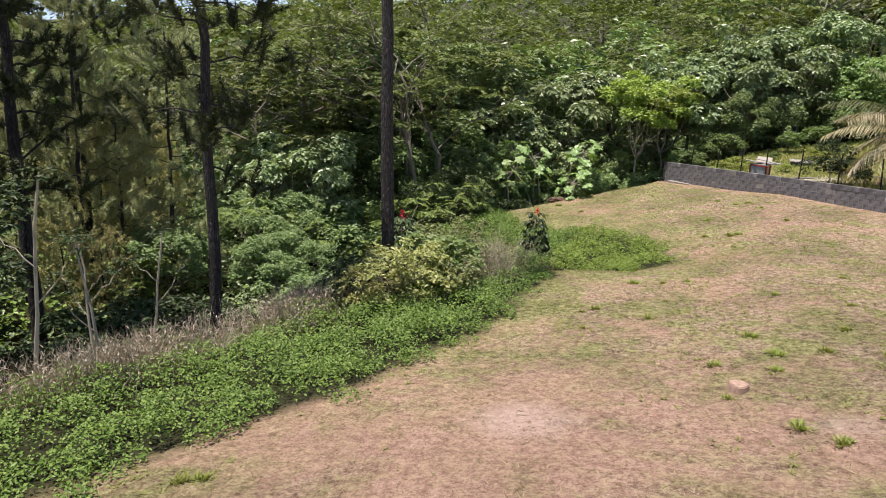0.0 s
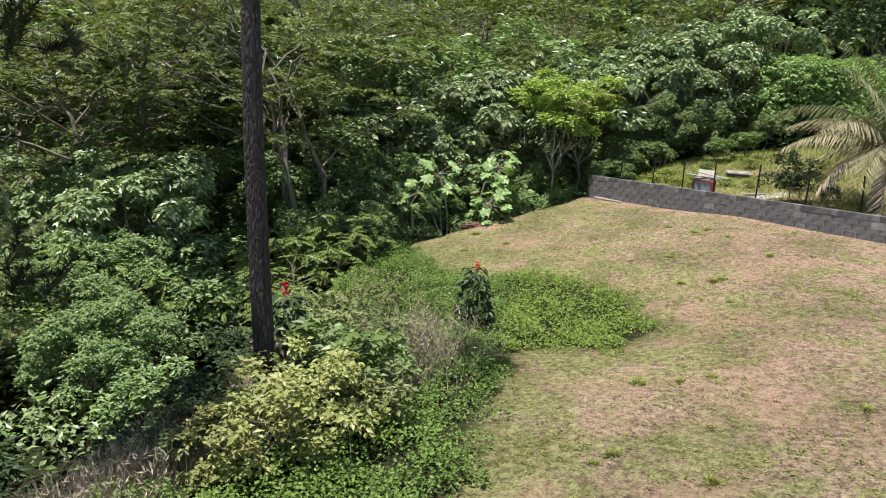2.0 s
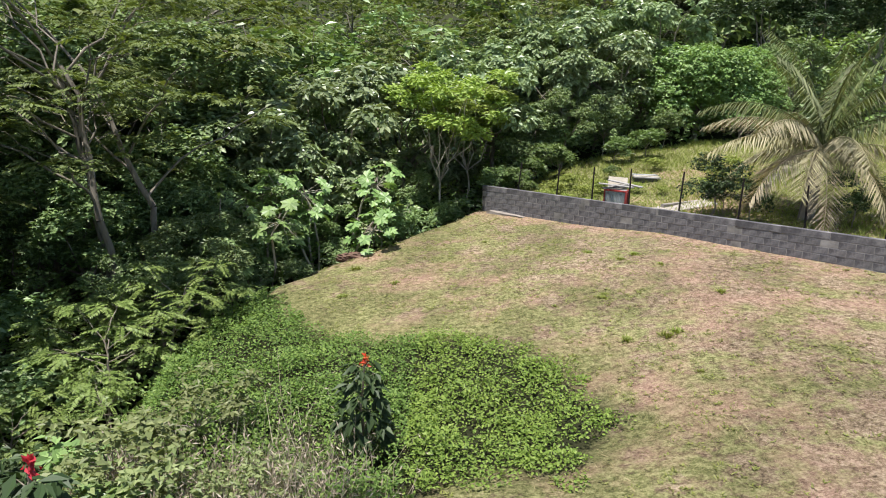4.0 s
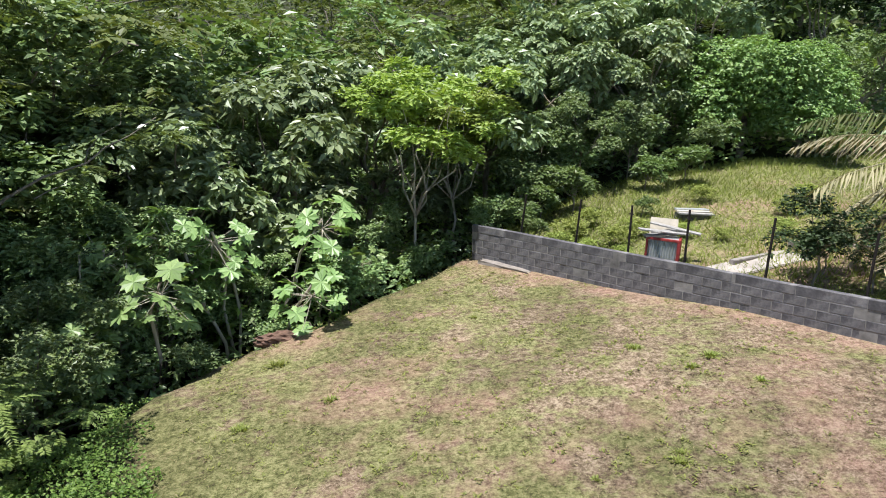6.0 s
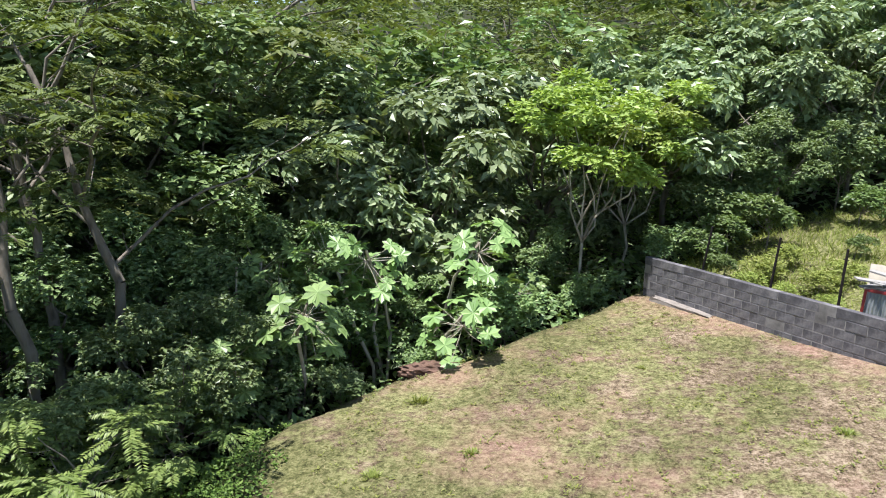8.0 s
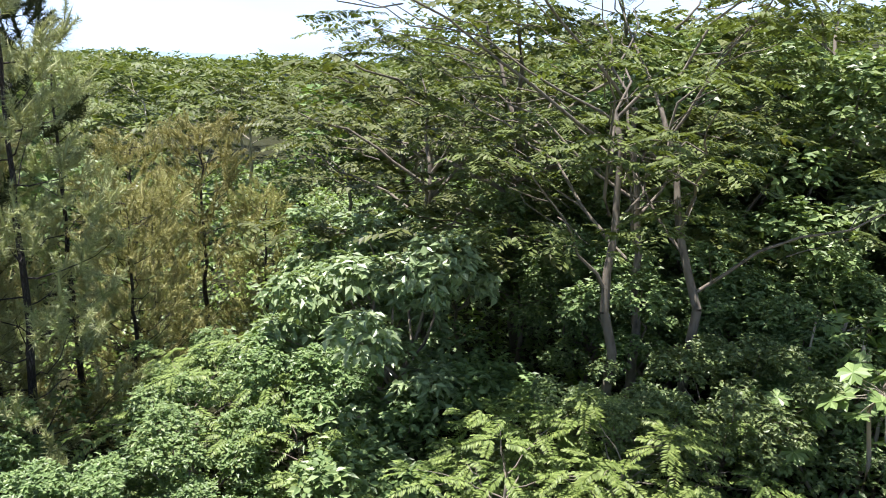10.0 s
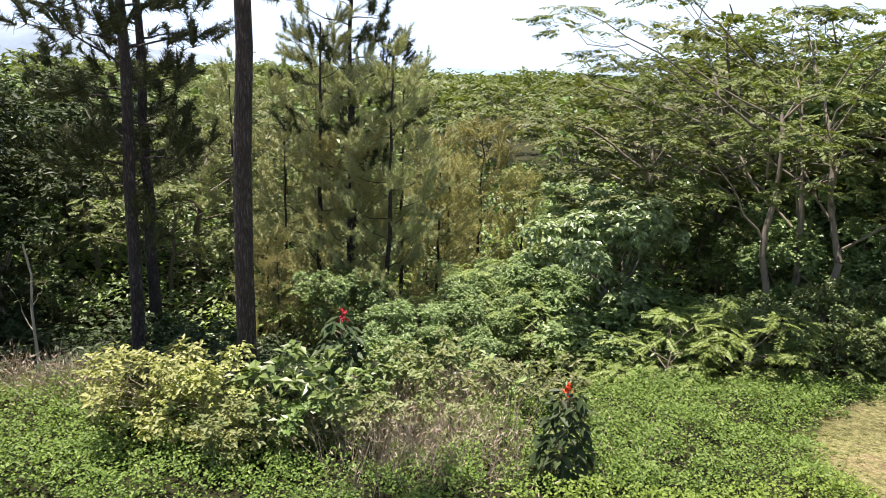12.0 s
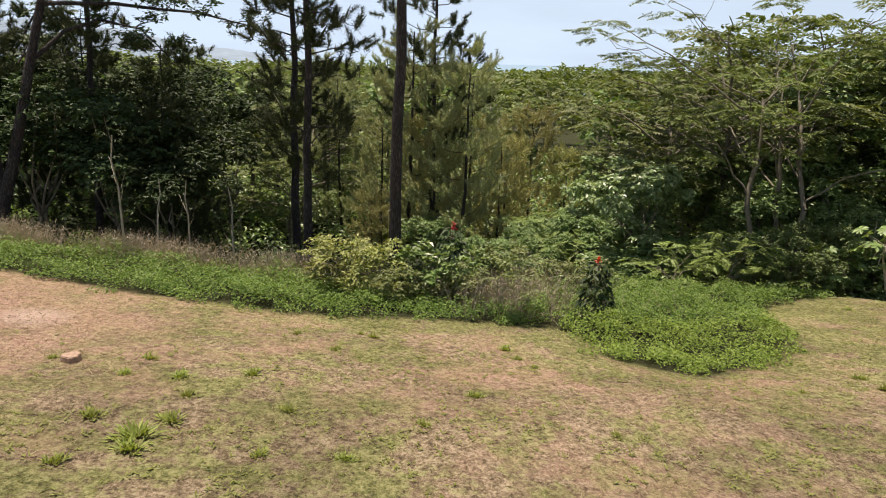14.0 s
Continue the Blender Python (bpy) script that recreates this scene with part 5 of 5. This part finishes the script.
def cover_height(x, y):
    n = 0.5 + 0.5 * np.sin(x * 2.3 + 1.3 * np.sin(y * 1.1)) * np.sin(y * 1.9 + np.sin(x * 1.7))
    e = np.clip(side_distance(x, y, EDGE) / 0.5, 0, 1)
    patch = np.clip((x - 3.6) / 1.5, 0, 1)
    n = 0.65 * n + 0.35 * (0.5 + 0.5 * np.sin(x * 6.1 + y * 1.3) * np.sin(y * 5.3 - x * 1.9))
    return (0.06 + 0.68 * n ** 1.3) * (0.25 + 0.75 * e) * (1 - 0.45 * patch)


def ground_cover():
    """Low mounds of creeper leaves with dark hollows between them."""
    m = inside_cover(1700, 0.14)
    h = cover_height(m[:, 0], m[:, 1]) * (0.45 + 0.75 * rng.random(len(m))) + 0.08
    e = np.clip(side_distance(m[:, 0], m[:, 1], EDGE) / 0.6, 0.35, 1)
    r = (0.18 + 0.34 * rng.random(len(m))) * (0.45 + 0.55 * e)
    per = 96
    d = sphere_dirs(len(m) * per)
    d[:, 2] = np.abs(d[:, 2]) * 1.1 - 0.15
    k = np.repeat(np.arange(len(m)), per)
    pos = np.stack([m[k, 0] + d[:, 0] * r[k], m[k, 1] + d[:, 1] * r[k], 0 * r[k]], -1)
    pos[:, 2] = ground_height(pos[:, 0], pos[:, 1]) + np.maximum(0.02, (h * (0.5 + 0.5 * e))[k] * (0.45 + 0.6 * d[:, 2]))
    pos += rng.normal(size=pos.shape) * 0.025
    n = len(pos)
    th = rng.random(n) * 6.283
    ax = np.stack([np.cos(th), np.sin(th), rng.normal(size=n) * 0.35 - 0.15], -1) + d * 0.6
    up = unit(d * 0.7 + [0, 0, 0.6] + rng.normal(size=pos.shape) * 0.3)
    bright = (pos[:, 0] > 3.3) & (pos[:, 1] > 15.5)
    for sel, mat, lab in ((~bright, M_CREEP, "knee-high green creeper along the lawn's edge"), (bright, M_PATCH, "bright green creeper patch spilling onto the lawn")):
        size = 0.034 + 0.045 * rng.random(sel.sum())
        v, f = leaf_set(pos[sel], ax[sel], up[sel], size, size * 0.62, 0.2)
        tagged(mesh_object("creeper", v, f, mat), lab, "ground cover", kind="stuff")


ground_cover()


def dry_fringe():
    """Bleached seed stalks between creeper and drop."""
    n = 21000
    t = rng.random(n)
    y = -2 + 19.5 * t
    x = np.interp(y, DROP[:, 1], DROP[:, 0]) + rng.normal(size=n) * 0.4 + 0.15
    m = n // 10
    x[:m], y[:m] = 1.5 + rng.normal(size=m) * 0.7, 15.7 + rng.normal(size=m) * 1.3
    x[m:2 * m], y[m:2 * m] = -8.0 + rng.normal(size=m) * 0.9, 12.3 + rng.normal(size=m) * 0.7
    keep = np.sin(y * 1.3 + 0.6) + rng.normal(size=n) * 0.6 > -0.5
    x, y = x[keep], y[keep]
    pos = np.stack([x, y, ground_height(x, y)], -1)
    ax = np.stack([rng.normal(size=len(x)) * 0.3, rng.normal(size=len(x)) * 0.3, 0.40 + 0.70 * rng.random(len(x))], -1)
    a = blade_set(pos, ax, 0.013)
    tips = leaf_set(pos + ax * 0.7, ax * 0.5 + rng.normal(size=ax.shape) * 0.5, np.array([0, 0, 1.0]) + rng.normal(size=ax.shape) * 0.6, 0.11, 0.02, 0.2)
    tagged(mesh_object("dry_grass", *joined([a, tips]), M_DRY), "bleached dry seed stalks at the gully's edge", "grass", kind="stuff")


dry_fringe()


def flower_shrub():
    base = thing("flowering_sapling", pose(2.6, 17.4, gz(2.6, 17.4)), "dark-leaved sapling topped with a red flower head", "shrub")
    stems = [limb((0, 0, -0.2), (0.06, 0.0, 1.55), 0.028, 0.012, 0.02)]
    c, ax, size = [], [], []
    for k in range(26):
        z = 0.42 + 1.08 * k / 25
        th = k * 2.4
        reach = 0.34 - 0.20 * (k / 25)
        tip = np.array([0.04 + reach * math.cos(th), reach * math.sin(th), z + 0.04])
        stems.append(limb((0.03, 0, z - 0.05), tip, 0.008, 0.004, 0.03, 4, 4))
        for j in range(7):
            a = th + (j - 3) * 0.55
            c.append(tip + rng.normal(size=3) * 0.03)
            ax.append((math.cos(a), math.sin(a), -0.75 + 0.35 * rng.normal()))
            size.append((0.26 + 0.10 * rng.random()) * (1 - 0.3 * k / 25))
    mesh_object("trunk", *joined(stems), M_BARK_GREY, base)
    size = np.array(size)
    mesh_object("crown", *leaf_set(np.array(c), np.array(ax), np.tile([0, 0, 1.0], (len(c), 1)), size, size * 0.42, 0.25), M_DARK_SHADE_LEAF, base)
    p = np.tile([0.07, 0, 1.58], (18, 1)) + rng.normal(size=(18, 3)) * 0.025
    mesh_object("flower", *leaf_set(p, sphere_dirs(18) + [0, 0, 0.6], sphere_dirs(18), 0.085, 0.045, 0.3), M_FLOWER, base)
    copy_thing(base, pose(-0.25, 14.1, gz(-0.25, 14.1) - 0.05, 0, 0, 120) @ Matrix.Scale(1.27, 4))


flower_shrub()


def yellow_bush():
    b = broad_tree("yellow-leaved bush beside the tall pine", 1.7, 1.1, 22, 300, 5, 0.11, 0.06, M_YELLOW, M_BARK_GREY, 0.5, "yellow bushes", "shrub", 0.02, forks=12, zlow=0.25, blob=(0.16, 0.16), shell=0.2)
    spread(b, [(1.15, 11.3, 1.05, 0), (0.8, 12.0, 0.95, 80), (1.7, 12.3, 0.55, 160), (0.5, 10.7, 0.7, 240)])
    g = broad_tree("grey-green straggling bush by the pine", 1.6, 1.0, 20, 170, 5, 0.15, 0.075, M_GREY, M_BARK_GREY, 0.4, "grey bushes", "shrub", 0.02, forks=12, zlow=0.25, blob=(0.14, 0.16), shell=0.3)
    spread(g, [(1.5, 14.0, .7, 0), (0.3, 15.1, .9, 60), (1.5, 15.9, .6, 120), (-0.4, 16.2, 1.0, 180), (1.7, 12.6, .75, 240), (0.0, 17.8, .85, 300)])


def pine_side_bush():
    """Bright leafy bushes on thin stems round the foot of the tall pine."""
    b = broad_tree("leafy bush with pale green leaves at the pine's foot", 1.7, 0.85, 18, 95, 6, 0.19, 0.10, M_GREEN, M_BARK_GREY, 0.5, "pine-side bushes", "shrub", 0.02, forks=12, zlow=0.3, blob=(0.16, 0.16), shell=0.3)
    spread(b, [(1.0, 13.7, 1.05, 0), (1.5, 13.2, .7, 90), (0.5, 14.4, .75, 200)])


pine_side_bush()
yellow_bush()


# ---- lawn ----
def lawn_points(n, xr=(0, 24), yr=(-4, 34)):
    got = []
    wl = np.array([WALL_A, WALL_B])
    while sum(len(g) for g in got) < n:
        q = np.stack([rng.uniform(*xr, 3 * n), rng.uniform(*yr, 3 * n)], -1)
        ok = (side_distance(q[:, 0], q[:, 1], EDGE) < 0.1) & (side_distance(q[:, 0], q[:, 1], DROP) < -0.05) & (side_distance(q[:, 0], q[:, 1], wl) < -0.05)
        got.append(q[ok])
    return np.concatenate(got)[:n]


def lawn_grass():
    q = lawn_points(92000)
    x, y = q.T
    pos = np.stack([x, y, ground_height(x, y) - 0.01], -1)
    ax = np.stack([rng.normal(size=len(x)) * 0.05, rng.normal(size=len(x)) * 0.05, 0.012 + 0.03 * rng.random(len(x))], -1)
    tagged(mesh_object("lawn_grass", *blade_set(pos, ax, 0.02), M_GRASS), "short dry lawn grass", "grass", kind="stuff")
    q = lawn_points(15000)
    thick = np.sin(q[:, 0] * 1.9 + 2 * np.sin(q[:, 1] * 0.8)) * np.sin(q[:, 1] * 1.7 + np.sin(q[:, 0] * 1.3)) + rng.normal(size=len(q)) * 0.5 - 1.6 * np.exp(-((q[:, 0] - 5.8) / 3.6) ** 2 - ((q[:, 1] - 4.5) / 4.0) ** 2)
    q = np.repeat(q[thick > 0.1][:7500], 6, 0)
    x, y = (q + rng.normal(size=q.shape) * 0.025).T
    pos = np.stack([x, y, ground_height(x, y) + 0.005], -1)
    a = rng.random(len(x)) * 6.283
    ax = np.stack([np.cos(a), np.sin(a), 0.15 + 0.5 * rng.random(len(x))], -1)
    v, f = leaf_set(pos, ax, np.tile([0, 0, 1.0], (len(x), 1)), 0.035 + 0.05 * rng.random(len(x)), 0.022, 0.2)
    tagged(mesh_object("lawn_weeds", v, f, M_WEED), "small green weeds dotted over the lawn", "weeds", kind="stuff")


lawn_grass()


def grass_tufts():
    n = 90
    base = thing("grass_tuft", Matrix.Identity(4), "green tuft of coarse grass on the dry lawn", "grass tuft", "grass tufts")
    pos = rng.normal(size=(n, 3)) * [0.055, 0.055, 0]
    ax = np.stack([pos[:, 0] * 9 + rng.normal(size=n) * 0.5, pos[:, 1] * 9 + rng.normal(size=n) * 0.5, 0.35 + 0.6 * rng.random(n)], -1)
    mesh_object("tuft", *leaf_set(pos, ax, np.tile([0, 0, 1.0], (n, 1)), 0.07 + 0.08 * rng.random(n), 0.026, 0.2), M_WEED, base)
    spots = [(5.93, 14.5, 1), (6.6, 14.6, .7), (8.74, 9.0, 1), (8.4, 10.0, 1), (6.55, 11.2, .8), (9.9, 22.95, .9), (7.4, 21.0, .9), (8.15, 20.95, 1.1), (8.4, 21.1, 1), (8.8, 26.2, .9), (7.4, 23.3, .8), (7.7, 26.8, .8), (1.2, 27.8, 1.2), (2.5, 26.1, .8), (1.2, 25.3, .9),
             (8.35, 25.8, .8), (9.0, 13.4, .8), (10.87, 9.0, 1.5), (11.2, 9.05, 1.2), (10.4, 8.35, 1.0), (10.4, 9.3, 1.1), (9.5, 9.3, .8), (7.8, 8.3, .9), (8.7, 8.2, .8), (9.95, 10.7, .8), (5.4, 11.9, .9), (5.4, 10.4, .7), (11.25, 10.5, .8), (11.3, 11.5, .7),
             (10.3, 12.5, .7), (11.6, 8.4, .9), (7.15, 14.8, .6), (10.5, 15.1, .6), (5.0, 29.3, .6), (9.2, 25.2, .7), (7.45, 23.5, .6), (8.8, 5.95, 1.0), (9.2, 5.55, .9), (2.1, 2.75, .9), (2.3, 2.9, .8), (8.0, 6.9, .6), (5.15, 11.65, .6), (8.25, 19.3, .6), (6.3, 23.1, .5)]
    first = True
    for x, y, s in spots:
        m = pose(x, y, gz(x, y) - 0.01, 0, 0, rng.random() * 360) @ Matrix.Scale(s, 4)
        if first:
            base.matrix_basis, first = m, False
        else:
            copy_thing(base, m).matrix_basis = m


grass_tufts()


def earth_scar():
    """A slumped bank of bare soil where the lawn breaks away."""
    bm = bmesh.new()
    bmesh.ops.create_icosphere(bm, subdivisions=4, radius=1.0)
    for v in bm.verts:
        f = 1 + 0.14 * math.sin(v.co.x * 9 + v.co.y * 4) * math.sin(v.co.y * 7 + v.co.z * 5) + 0.07 * math.sin(v.co.x * 23 + v.co.z * 17)
        v.co = Vector((v.co.x * 0.85 * f, v.co.y * 0.26 * f, v.co.z * 0.20 * f))
    base = thing("soil_bank", pose(1.05, 29.45, gz(1.05, 29.45) - 0.02, 0, 12, 46), "slumped bank of bare red-brown soil at the lawn's edge", "soil")
    part("soil", bm, plain_material("bare_soil", (0.14, 0.082, 0.058), 0.95, 0, 0.5, 6.0, 0.9), base)


earth_scar()


def stump():
    bm = bmesh.new()
    bmesh.ops.create_cone(bm, cap_ends=True, segments=18, radius1=0.165, radius2=0.13, depth=0.22, matrix=Matrix.Translation((0, 0, -0.02)))
    for v in bm.verts:
        f = 1 + 0.12 * math.sin(3 * math.atan2(v.co.y, v.co.x)) + 0.05 * math.sin(7 * math.atan2(v.co.y, v.co.x))
        v.co.x *= f
        v.co.y *= f
    bmesh.ops.bevel(bm, geom=bm.edges[:], offset=0.012, segments=2, affect="EDGES")
    base = thing("tree_stump", pose(8.13, 7.24, gz(8.13, 7.24) + 0.02), "low sawn tree stump in the lawn", "stump")
    part("wood", bm, plain_material("cut_wood", (0.34, 0.23, 0.17), 0.85, 0, 0.3, 14.0, 0.4), base)


stump()
